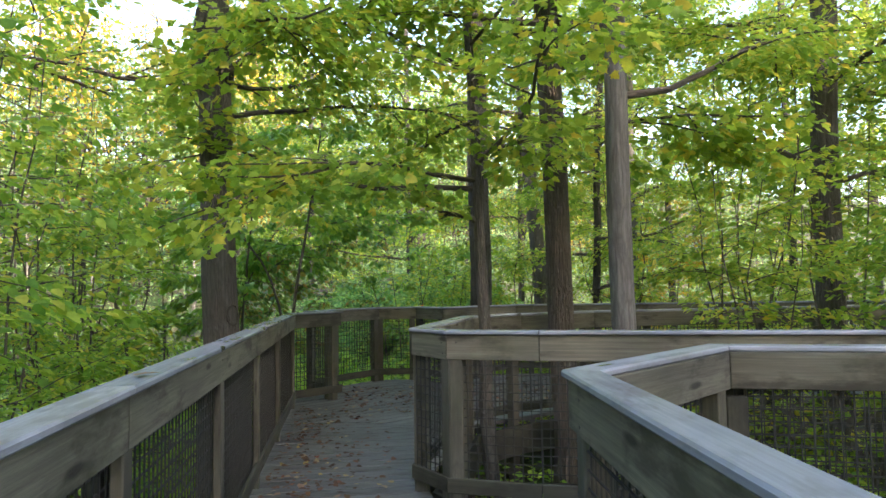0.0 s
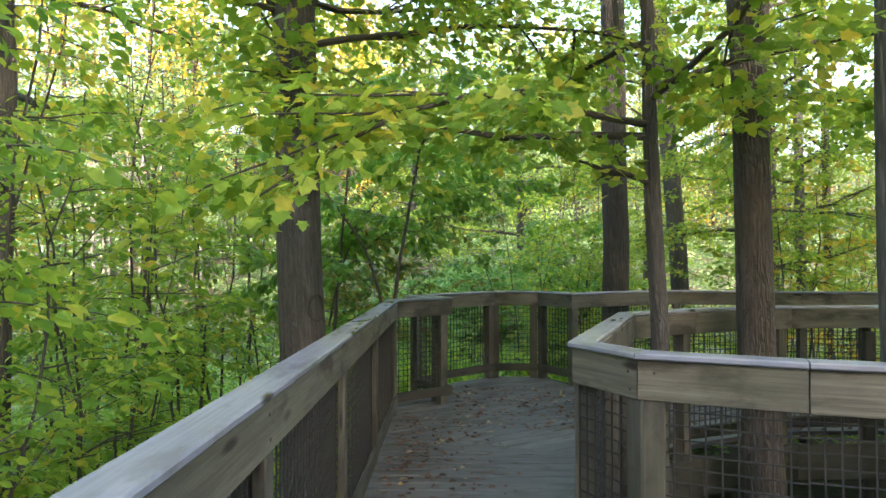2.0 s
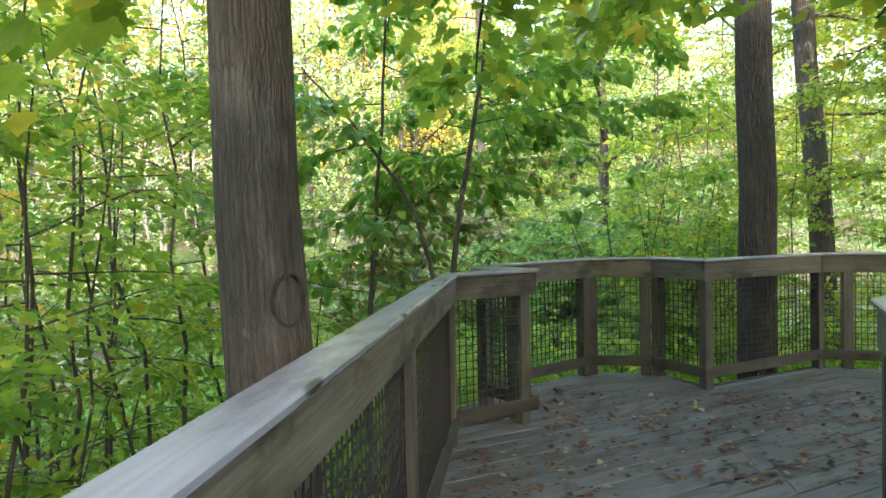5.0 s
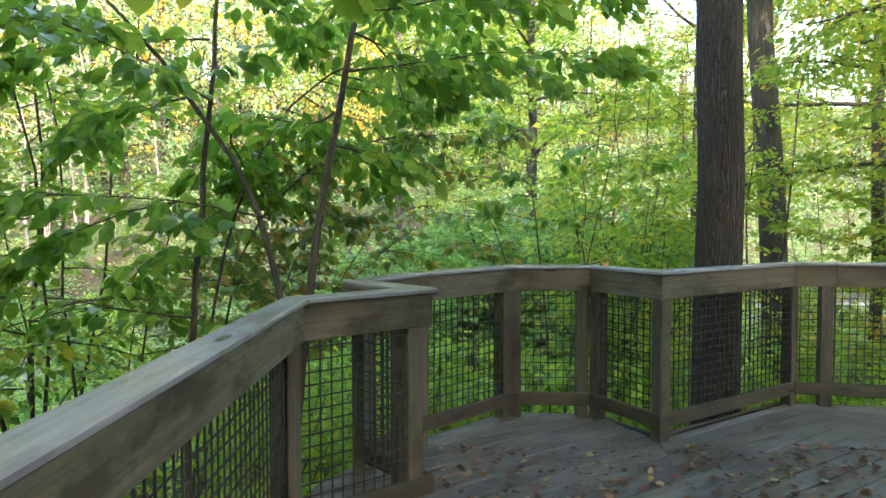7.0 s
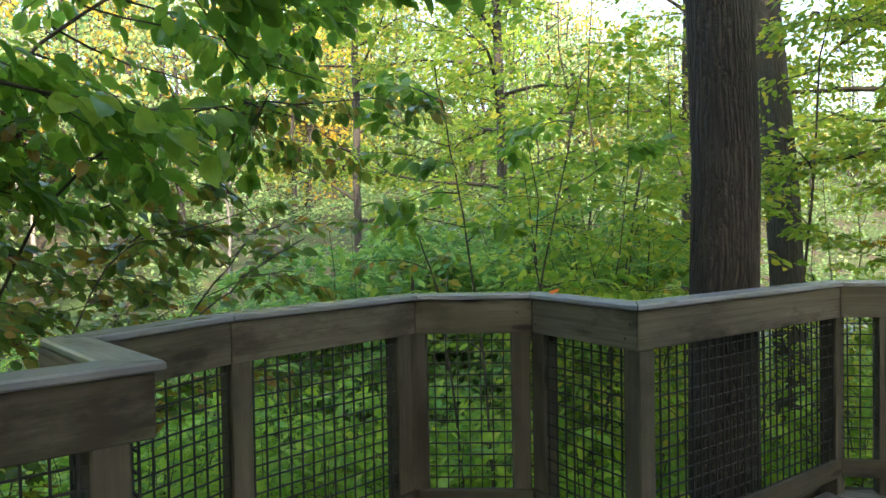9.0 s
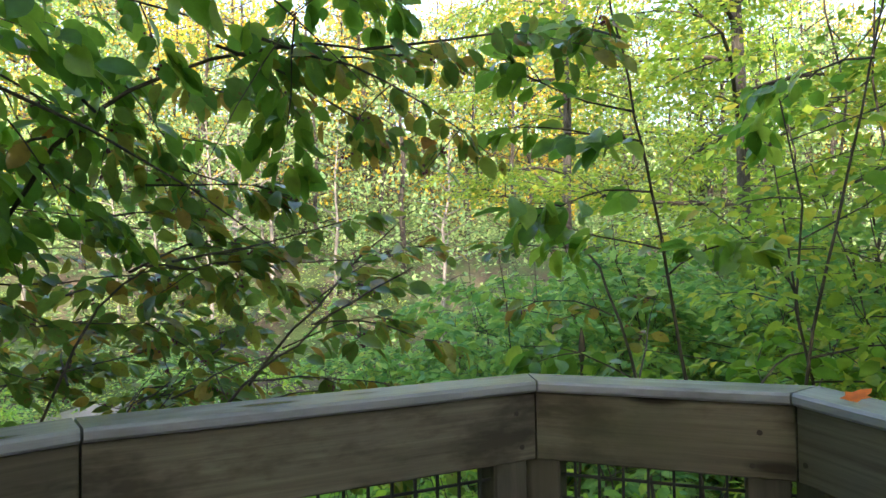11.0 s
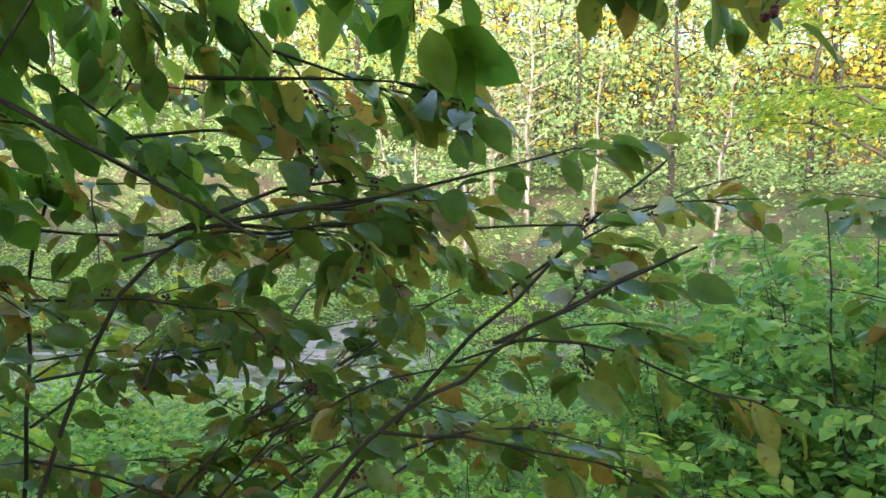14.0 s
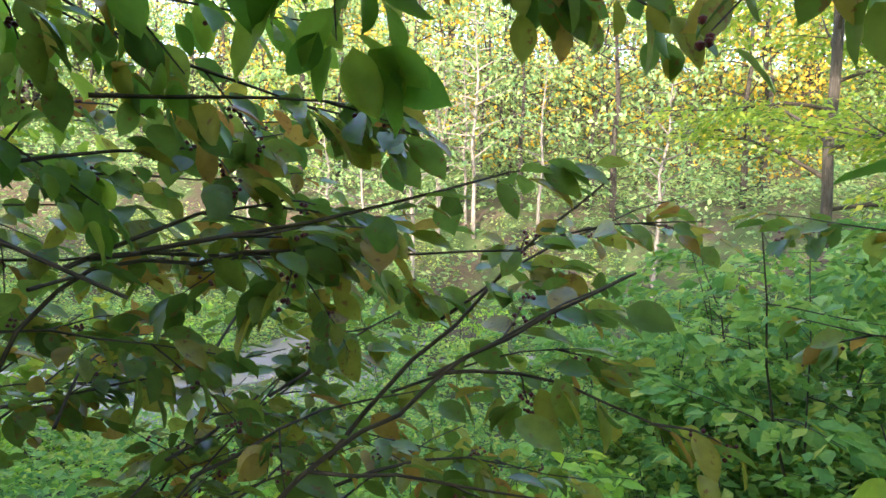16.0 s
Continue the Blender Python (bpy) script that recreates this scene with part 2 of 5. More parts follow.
M_MUD, _nt, _p = mat_new("wet_mud")
_tc = _nt.nodes.new("ShaderNodeTexCoord").outputs["Object"]
_n = tex(_nt, _tc, 1.6, 7, 0.65)
# mud colour lightened to include the sky reflected on its wet surface
_nt.links.new(ramp(_nt, _n, [(0.35, (0.2, 0.175, 0.155)), (0.7, (0.36, 0.325, 0.30))]), _p.inputs["Base Color"])
_nt.links.new(ramp(_nt, _n, [(0.4, (0.25, 0.25, 0.25)), (0.6, (0.8, 0.8, 0.8))]), _p.inputs["Roughness"])
bump(_nt, _p, tex(_nt, _tc, 9.0, 6, 0.7), 0.5, 0.03)

M_WATER, _nt, _p = mat_new("still_water")
_p.inputs["Base Color"].default_value = (0.10, 0.10, 0.085, 1)
_p.inputs["Roughness"].default_value = 0.08
_tc = _nt.nodes.new("ShaderNodeTexCoord").outputs["Object"]
bump(_nt, _p, tex(_nt, _tc, 5.0, 3, 0.5), 0.15, 0.02)

# ---- building blocks ----


def raw(name, verts, faces, material, parent=None, label="", uvs=None, smooth=False):
    me = bpy.data.meshes.new(name)
    me.from_pydata([tuple(v) for v in verts], [], faces)
    if uvs is not None:
        lay = me.uv_layers.new(name="UVMap")
        lay.data.foreach_set("uv", np.asarray(uvs, dtype=np.float32).ravel())
    if smooth:
        me.polygons.foreach_set("use_smooth", np.ones(len(me.polygons), dtype=bool))
    me.materials.append(material)
    ob = new(name, me)
    if parent is not None:
        ob.parent = parent
    if label:
        ob["label"] = label
    return ob


def part(name, bm, material, parent, label=""):
    me = bpy.data.meshes.new(name)
    bm.to_mesh(me)
    bm.free()
    me.materials.append(material)
    ob = new(name, me)
    ob.parent = parent
    if label:
        ob["label"] = label
    return ob


def chamfered(d0, d1, z0, z1, c=0.004):
    return [(d0 + c, z0), (d1 - c, z0), (d1, z0 + c), (d1, z1 - c), (d1 - c, z1), (d0 + c, z1), (d0, z1 - c), (d0, z0 + c)]


def beam(name, a, b, na, nb, section, material, parent, label="", gap=0.0025):
    """A length of timber from a to b. na, nb: the sideways vectors of its two (mitred) ends; section: (sideways, height) points."""
    a, b = Vector((*a[:2], 0)), Vector((*b[:2], 0))
    along = (b - a).normalized()
    verts, uvs, faces = [], [], []
    n = len(section)
    per = [0.0]
    for i in range(n):
        p, q = section[i], section[(i + 1) % n]
        per.append(per[-1] + math.hypot(q[0] - p[0], q[1] - p[1]))
    vu = []
    for end, nv, sg in ((a, na, 1), (b, nb, -1)):
        for d, z in section:
            v = end + Vector((nv[0], nv[1], 0)) * d + along * (gap * sg)
            verts.append((v.x, v.y, z))
            vu.append((v - a).dot(along))
    for i in range(n):
        j = (i + 1) % n
        faces.append((i, j, n + j, n + i))
        uvs += [(vu[i], per[i]), (vu[j], per[i + 1]), (vu[n + j], per[i + 1]), (vu[n + i], per[i])]
    faces.append(tuple(range(n))[::-1])
    uvs += [(section[i][0] * 0.3, section[i][1]) for i in reversed(range(n))]
    faces.append(tuple(range(n, 2 * n)))
    uvs += [(section[i][0] * 0.3, section[i][1]) for i in range(n)]
    return raw(name, verts, faces, material, parent, label, uvs)


def post(x, y, turn, z0, z1, parent, material=None, w=0.089, name="post", label="", deep=0.0):
    c, verts, faces, uvs = 0.005, [], [], []
    h, g = w / 2, (deep or w) / 2
    ring = [(-h + c, -g), (h - c, -g), (h, -g + c), (h, g - c), (h - c, g), (-h + c, g), (-h, g - c), (-h, -g + c)]
    ct, st = math.cos(turn), math.sin(turn)
    for z in (z0, z1):
        verts += [(x + px * ct - py * st, y + px * st + py * ct, z) for px, py in ring]
    for i in range(8):
        j = (i + 1) % 8
        faces.append((i, j, 8 + j, 8 + i))
        uvs += [(z0, i * 0.045), (z0, (i + 1) * 0.045), (z1, (i + 1) * 0.045), (z1, i * 0.045)]
    faces.append(tuple(range(8, 16)))
    uvs += [ring[i] for i in range(8)]
    return raw(name, verts, faces, material or M_POST, parent, label, uvs)


def wire_panel(a, b, z0, z1, parent, pitch=0.051, r=0.0029):
    """Welded wire mesh: upright and level wires, square in section."""
    a, b = Vector((*a, 0)), Vector((*b, 0))
    along = (b - a)
    length = along.length
    along.normalize()
    side = Vector((-along.y, along.x, 0))
    up = Vector((0, 0, 1))
    verts, faces = [], []

    def wire(p, q, u, v):
        k = len(verts)
        for e in (p, q):
            verts.extend([tuple(e + u * r + v * r), tuple(e - u * r + v * r), tuple(e - u * r - v * r), tuple(e + u * r - v * r)])
        for i in range(4):
            j = (i + 1) % 4
            faces.append((k + i, k + j, k + 4 + j, k + 4 + i))
    n = max(1, int(length / pitch))
    for i in range(n + 1):
        p = a + along * (i * length / n)
        bend = random.uniform(-0.003, 0.003)
        wire(p + up * z0 + along * bend, p + up * z1, along, side)
    m = max(1, int((z1 - z0) / pitch))
    for i in range(m + 1):
        z = z0 + i * (z1 - z0) / m
        wire(a + up * z + side * 0.004, b + up * z + side * 0.004, up, side)
    return raw("wire_mesh", verts, faces, M_WIRE, parent, "black coated welded wire mesh")


def mitres(pts, closed=False):
    """For each point of the line the sideways vector (to the left of the way) of a mitre joint."""
    out = []
    for i, p in enumerate(pts):
        p = Vector(p)
        d0 = (p - Vector(pts[i - 1])).normalized() if i > 0 else None
        d1 = (Vector(pts[i + 1]) - p).normalized() if i < len(pts) - 1 else None
        d0, d1 = d0 or d1, d1 or d0
        n0, n1 = Vector((-d0.y, d0.x)), Vector((-d1.y, d1.x))
        m = (n0 + n1).normalized()
        out.append(m / max(0.35, m.dot(n0)))
    return out


CAP_TOP, CAP_LOW, FASCIA_LOW = 1.072, 1.047, 0.892


def railing(label, pts, walk_side, posts, ground=-1.3, group="boardwalk railings", splits=None):
    """A railing along the line pts (the face of its boards towards the walk). walk_side: +1 where the walk lies to the left of the line. posts: for each stretch the places of posts in it, in metres from its start."""
    base = new("railing")
    tagged(base, label, "railing", group)
    s = walk_side
    # the line is the walk-side face of the boards; the middle of the railing lies 0.05 behind it
    mit = mitres(pts)
    mid = [Vector(p) - Vector(n) * s * 0.05 for p, n in zip(pts, mit)]
    for i in range(len(mid) - 1):
        a, b, na, nb = mid[i], mid[i + 1], mit[i], mit[i + 1]
        along = (b - a).normalized()
        length = (b - a).length
        cuts = [0.0] + ([length * k / round(length / 3.6) for k in range(1, round(length / 3.6))] if length > 5.4 else []) + [length]
        if splits and i in splits:
            cuts = [0.0] + splits[i] + [length]
        nrm = Vector((-along.y, along.x))
        for k in range(len(cuts) - 1):
            pa, pb = a + along * cuts[k], b if k == len(cuts) - 2 else a + along * cuts[k + 1]
            ma = na if k == 0 else nrm
            mb = nb if k == len(cuts) - 2 else nrm
            beam("cap_board", pa, pb, ma, mb, chamfered(min(s * 0.07, -s * 0.046), max(s * 0.07, -s * 0.046), CAP_LOW, CAP_TOP, 0.006), M_CAP, base, "smooth grey weathered cap board, bluish sky sheen in its colour")
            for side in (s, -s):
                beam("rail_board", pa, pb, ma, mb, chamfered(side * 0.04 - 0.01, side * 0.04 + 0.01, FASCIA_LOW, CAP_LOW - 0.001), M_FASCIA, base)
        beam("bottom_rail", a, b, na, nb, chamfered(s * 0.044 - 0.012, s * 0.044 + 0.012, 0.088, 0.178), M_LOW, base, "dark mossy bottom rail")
        wire_panel(a + nrm * s * (0.004 if length > 3.0 else 0.027), b + nrm * s * (0.004 if length > 3.0 else 0.027), 0.12, 0.91, base)
        turn = math.atan2(along.y, along.x)
        for d in posts[i]:
            q = a + along * d
            if length > 3.0:
                # a flat upright in front of the mesh, and the dark post that carries the deck edge
                e = q + nrm * s * 0.03
                post(e.x, e.y, turn, -0.02, FASCIA_LOW - 0.001, base, w=0.085, name="upright", deep=0.038)
                e = q - nrm * s * 0.035
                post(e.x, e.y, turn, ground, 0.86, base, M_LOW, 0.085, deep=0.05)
            else:
                post(q.x, q.y, turn, ground, FASCIA_LOW - 0.001, base, w=0.085)
            # nail heads in the board above the post
            for dz in (0.925, 0.995):
                if random.random() < 0.7:
                    disc(q + nrm * s * 0.0502 + along * random.uniform(-0.03, 0.03), nrm * s, dz + random.uniform(-0.01, 0.01), 0.006, base)
    return base


def disc(at, out, z, r, parent):
    side = Vector((-out.y, out.x))
    verts = [tuple(Vector((*(at + side * (r * math.cos(k * math.pi / 4)) + out * d), z + r * math.sin(k * math.pi / 4)))) for d in (0, 0.0015) for k in range(8)]
    faces = [(k, (k + 1) % 8, 8 + (k + 1) % 8, 8 + k) for k in range(8)] + [tuple(range(8, 16))]
    return raw("nail_head", verts, faces, M_IRON, parent)


def mesh_np(name, V, F, material, parent=None, label="", smooth=False, uv=None):
    """A mesh from arrays: V (n, 3) points, F (m, k) faces."""
    me = bpy.data.meshes.new(name)
    V, F = np.asarray(V, np.float32), np.asarray(F, np.int32)
    me.vertices.add(len(V))
    me.vertices.foreach_set("co", V.ravel())
    me.loops.add(F.size)
    me.loops.foreach_set("vertex_index", F.ravel())
    me.polygons.add(len(F))
    me.polygons.foreach_set("loop_start", np.arange(0, F.size, F.shape[1], dtype=np.int32))
    me.update(calc_edges=True)
    if uv is not None:
        lay = me.uv_layers.new(name="UVMap")
        lay.data.foreach_set("uv", np.asarray(uv, np.float32)[F.ravel()].ravel())
    if smooth:
        me.polygons.foreach_set("use_smooth", np.ones(len(F), dtype=bool))
    me.materials.append(material)
    ob = new(name, me)
    if parent is not None:
        ob.parent = parent
    if label:
        ob["label"] = label
    return ob


# leaf outlines: length 1 along +y, upper side +z
LEAF_SMALL = (np.array([(0, 0, 0), (-0.3, 0.45, 0.07), (0, 1, -0.06), (0.3, 0.45, 0.07)]), np.array([(0, 2, 1), (0, 3, 2)]))
LEAF_OVAL = (np.array([(0, 0, 0), (0, 0.5, -0.03), (0, 1.0, -0.14), (-0.27, 0.25, 0.06), (-0.25, 0.66, 0.04), (0.27, 0.25, 0.06), (0.25, 0.66, 0.04)]),
             np.array([(0, 1, 3), (3, 1, 4), (1, 2, 4), (0, 5, 1), (5, 6, 1), (1, 6, 2)]))
_out = [(0, 0), (0.2, 0.02), (0.36, -0.02), (0.33, 0.2), (0.56, 0.42), (0.3, 0.48), (0.26, 0.7), (0, 1.0), (-0.26, 0.7), (-0.3, 0.48), (-0.56, 0.42), (-0.33, 0.2), (-0.36, -0.02), (-0.2, 0.02)]
LEAF_MAPLE = (np.array([(0, 0.35, 0)] + [(x, y, 0.06 * abs(x) - 0.16 * max(0, y - 0.5) ** 2) for x, y in _out]),
              np.array([(0, 1 + i, 1 + (i + 1) % 14) for i in range(14)]))

# a broad leaf with a drawn-out tip, folded along its midrib, its edge a little wavy
_w = [0.0, 0.13, 0.225, 0.285, 0.3, 0.27, 0.195, 0.095, 0.03]
_l = [0.0, 0.08, 0.18, 0.31, 0.46, 0.62, 0.77, 0.89, 0.95]
LEAF_FINE = (np.array([(0, y, -0.02 - 0.16 * y * y) for y in _l] + [(0, 1.02, -0.2)]
                      + [(sd * w, y + 0.03, -0.16 * y * y + 0.24 * w + 0.012 * math.sin(17 * y + sd)) for sd in (-1, 1) for w, y in zip(_w[1:], _l[1:])]),
             np.array([f for i in range(8) for f in (((0, 1, 10),) if i == 0 else ((i, i + 1, 9 + i), (9 + i, i + 1, 10 + i)))] + [(8, 9, 17)]
                      + [f for i in range(8) for f in (((0, 18, 1),) if i == 0 else ((i, 17 + i, i + 1), (17 + i, 18 + i, i + 1)))] + [(8, 25, 9)]))


def unit(a):
    return a / np.maximum(np.linalg.norm(a, axis=-1, keepdims=True), 1e-6)


def leaf_cloud(name, P, D, N, size, shape, material, parent=None, label=""):
    """Many leaves in one mesh: at P, pointing along D, upper sides to N."""
    tv, tf = shape
    D = unit(D)
    S = unit(np.cross(D, N))
    N = np.cross(S, D)
    size = np.asarray(size)[:, None, None]
    V = P[:, None, :] + size * (tv[None, :, 0:1] * S[:, None, :] + tv[None, :, 1:2] * D[:, None, :] + tv[None, :, 2:3] * N[:, None, :])
    F = tf[None] + (np.arange(len(P)) * len(tv))[:, None, None]
    ob = mesh_np(name, V.reshape(-1, 3), F.reshape(-1, 3), material, parent, label)
    ob["kind"] = "stuff"
    return ob


def tube_data(points, radii, sides=8, rough=0.0, rng=None):
    """Points, faces and UV of a tapered tube along a line."""
    pts = np.asarray(points, float)
    n = len(pts)
    t = unit(np.gradient(pts, axis=0))
    ref = np.array((1.0, 0.0, 0.0)) if abs(t[0, 0]) < 0.8 else np.array((0.0, 1.0, 0.0))
    V, U = [], []
    length = 0.0
    k = sides + 1
    for i in range(n):
        u = unit(ref - t[i] * np.dot(ref, t[i]))
        v = np.cross(t[i], u)
        if i:
            length += np.linalg.norm(pts[i] - pts[i - 1])
        for j in range(k):
            a = 2 * math.pi * j / sides
            r = radii[i]
            if rough and rng is not None:
                r *= 1 + rough * noise.noise((math.cos(a) * 1.7, math.sin(a) * 1.7, length * 2.2 + pts[0, 0]))
            V.append(pts[i] + (math.cos(a) * u + math.sin(a) * v) * r)
            U.append((length, a * radii[0]))
    F = [(i * k + j, i * k + j + 1, (i + 1) * k + j + 1, (i + 1) * k + j) for i in range(n - 1) for j in range(sides)]
    return np.array(V), np.array(F), np.array(U)


def tube(name, points, radii, material, parent, sides=8, rough=0.0, label="", rng=None):
    V, F, U = tube_data(points, radii, sides, rough, rng)
    return mesh_np(name, V, F, material, parent, label, True, U)


def tubes(name, many, material, parent, sides=5, label=""):
    Vs, Fs, Us, k = [], [], [], 0
    for pts, radii in many:
        V, F, U = tube_data(pts, radii, sides)
        Vs.append(V), Fs.append(F + k), Us.append(U)
        k += len(V)
    return mesh_np(name, np.concatenate(Vs), np.concatenate(Fs), material, parent, label, True, np.concatenate(Us))


def bough(rng, start, way, length, droop=0.25, steps=6, wander=0.12):
    """A wandering line from start, about length long, bending down towards its end."""
    pts = [np.array(start, float)]
    d = unit(np.array(way, float))
    for i in range(steps):
        d = unit(d + rng.normal(0, wander, 3) + np.array((0, 0, -droop / steps)))
        pts.append(pts[-1] + d * length / steps)
    return np.array(pts)


def spray(rng, line, count, reach, flat=0.28):
    """Leaf places, directions and normals along a bough, in a flattish spray of side twigs."""
    n = len(line) - 1
    u = rng.random(count) ** 0.7 * n
    i = np.minimum(u.astype(int), n - 1)
    f = (u - i)[:, None]
    base = line[i] * (1 - f) + line[i + 1] * f
    t = unit(line[i + 1] - line[i])
    side = unit(np.cross(t, np.array((0, 0, 1.0))) + 1e-4)
    lat = rng.uniform(-1, 1, count)
    fore = np.abs(lat) * rng.uniform(0.2, 0.9, count)
    fade = 1.0 - 0.55 * (u / n)
    P = base + side * (lat * reach * fade)[:, None] + t * (fore * reach * 0.6)[:, None]
    P[:, 2] += rng.normal(0, reach * flat * 0.35, count) - 0.18 * reach * np.abs(lat)
    D = t * 0.7 + side * (np.sign(lat) * rng.uniform(0.3, 1.2, count))[:, None] + rng.normal(0, 0.25, (count, 3))
    D[:, 2] -= rng.uniform(0.05, 0.6, count)
    N = np.array((0, 0, 1.0)) + rng.normal(0, 0.5, (count, 3))
    return P, D, N


def woody(name, label, category, seed, trunk_pts, trunk_r, boughs, leaf, shape, leaf_size, leaf_n, reach, trunk_mat, twig_mat,
          group="", sides=14, rough=0.08, trunk_name="trunk"):
    """A tree or sapling: trunk, boughs (start share of the trunk, way, length, radius, leaves) with side twigs, and its leaves."""
    rng = np.random.default_rng(seed)
    root = new(name)
    tagged(root, label, category, group)
    trunk_pts = np.asarray(trunk_pts, float)
    tube(trunk_name, trunk_pts, trunk_r, trunk_mat, root, sides, rough, rng=rng)
    seg = np.concatenate([[0], np.cumsum(np.linalg.norm(np.diff(trunk_pts, axis=0), axis=1))])
    wood_lines, Ps, Ds, Ns = [], [], [], []
    for share, way, length, r, dens in boughs:
        d = share * seg[-1]
        k = min(np.searchsorted(seg, d, side="right") - 1, len(seg) - 2)
        f = (d - seg[k]) / (seg[k + 1] - seg[k])
        start = trunk_pts[k] * (1 - f) + trunk_pts[k + 1] * f
        line = bough(rng, start, way, length)
        tube("branch", line, np.linspace(r, r * 0.25, len(line)), twig_mat, root, 6)
        for q in range(max(2, int(length * 2.2))):
            j = rng.integers(1, len(line) - 1)
            sd = unit(np.array((rng.normal(), rng.normal(), 0.15 * rng.normal())) + 0.5 * unit(line[j + 1] - line[j]))
            tl = bough(rng, line[j], sd, length * rng.uniform(0.25, 0.5), 0.2, 4)
            wood_lines.append((tl, np.linspace(r * 0.4, r * 0.12, len(tl))))
            c = int(leaf_n * dens * 0.16 * length / 1.5) + 1
            for a, b in zip((Ps, Ds, Ns), spray(rng, tl, c, reach)):
                a.append(b)
        c = int(leaf_n * dens * 0.4 * length / 1.5) + 1
        for a, b in zip((Ps, Ds, Ns), spray(rng, line[1:], c, reach * 1.2)):
            a.append(b)
    if wood_lines:
        tubes("twig", wood_lines, twig_mat, root, 4)["kind"] = "stuff"
        P, D, N = np.concatenate(Ps), np.concatenate(Ds), np.concatenate(Ns)
        leaf_cloud("foliage", P, D, N, leaf_size * rng.uniform(0.55, 1.15, len(P)), shape, leaf, root)
    return root


def column(rng, base, top, n, wob):
    """A trunk line from base to top with slight bends."""
    base, top = np.array(base, float), np.array(top, float)
    t = np.linspace(0, 1, n)[:, None]
    p = base * (1 - t) + top * t
    p[1:-1, :2] += rng.normal(0, wob, (n - 2, 2))
    return p


def smooth(a, b, v):
    t = np.clip((v - a) / (b - a), 0, 1)
    return t * t * (3 - 2 * t)


def ground_z(x, y):
    s = -0.35 * x + 0.94 * (y - 11)
    z = -0.95 - 1.25 * smooth(2.0, 10.0, s) + 3.8 * smooth(18.5, 26.0, s) + 13.0 * smooth(25.0, 70.0, s)
    # first term: unseen ridge behind the walk, added to block the low sun
    z = z + 18.0 * smooth(10.0, 42.0, -y) * smooth(-36.0, -24.0, x) + 2.0 * smooth(16, 40, np.abs(x))
    return z + 0.10 * np.sin(x * 0.9 + 1.3) * np.cos(y * 0.7) + 0.05 * np.sin(2.3 * x - y * 1.9)


# ---- ground ----
_g = np.concatenate([-np.geomspace(600, 15, 26), np.linspace(-14.5, 14.5, 91), np.geomspace(15, 600, 26)])
_gx, _gy = np.meshgrid(_g, _g + 9, indexing="ij")
_n = len(_g)
_idx = np.arange(_n * _n).reshape(_n, _n)
_F = np.stack([_idx[:-1, :-1], _idx[1:, :-1], _idx[1:, 1:], _idx[:-1, 1:]], -1).reshape(-1, 4)
ground = mesh_np("ground", np.stack([_gx, _gy, ground_z(_gx, _gy)], -1).reshape(-1, 3), _F, M_GROUND, smooth=True)
tagged(ground, "brown and green forest floor sloping down to a stream, added sun-blocking ridge behind", "ground", kind="structure")

# ---- railings ----
LEFT = [(-0.75, -4.0), (-0.75, 9.62), (-0.23, 10.045), (-0.60, 10.45), (-0.33, 10.95), (0.31, 11.605), (0.84, 11.58), (1.16, 11.03),
        (2.43, 11.90), (2.70, 11.84), (8.0, 10.6)]
railing("weathered grey timber railing with black wire mesh along the boardwalk", LEFT, -1,
        [[0.6, 2.3, 4.1, 5.8, 7.5, 8.95, 10.35, 11.8, 13.5], [0.60], [0.12], [0.08], [0.05, 0.86], [0.03, 0.50], [0.05, 0.62],
         [1.5], [0.24], [1.4, 2.8, 4.2]], splits={0: [3.9, 7.5]})
WELL = [(7.5, 8.9), (2.45, 8.68), (1.52, 8.28), (0.93, 7.86), (0.27, 6.06), (0.45, 5.69), (0.97, 5.44), (7.5, 3.15)]
railing("weathered timber railing round a group of trees", WELL, -1,
        [[0.2, 1.6, 3.0, 4.4], [0.1], [0.1], [0.08, 0.95, 1.85], [0.36], [0.04], [0.75, 2.1, 3.5, 5.0, 6.4]])
WEDGE = [(0.42, -4.0), (0.37, 2.0), (0.53, 3.56), (1.42, 4.30), (7.0, 2.2)]
railing("weathered timber railing at the corner of a side path", WEDGE, 1,
        [[0.6, 2.0, 3.4, 4.8], [0.1, 1.45], [1.0], [0.05, 1.4, 2.8, 4.2]])


# ---- deck ----
def clip(poly, conv):
    """The part of a polygon inside a convex one (counter-clockwise)."""
    out = list(poly)
    for i in range(len(conv)):
        ax, ay = conv[i]
        bx, by = conv[(i + 1) % len(conv)]
        side = lambda p: (bx - ax) * (p[1] - ay) - (by - ay) * (p[0] - ax)
        src, out = out, []
        for k in range(len(src)):
            p, q = src[k - 1], src[k]
            sp, sq = side(p), side(q)
            if (sp >= 0) != (sq >= 0):
                f = sp / (sp - sq)
                out.append((p[0] + (q[0] - p[0]) * f, p[1] + (q[1] - p[1]) * f))
            if sq >= 0:
                out.append(q)
        if not out:
            return []
    return out


deck = new("floor")
tagged(deck, "grey weathered plank deck of the boardwalk strewn with leaves", "floor", kind="structure")


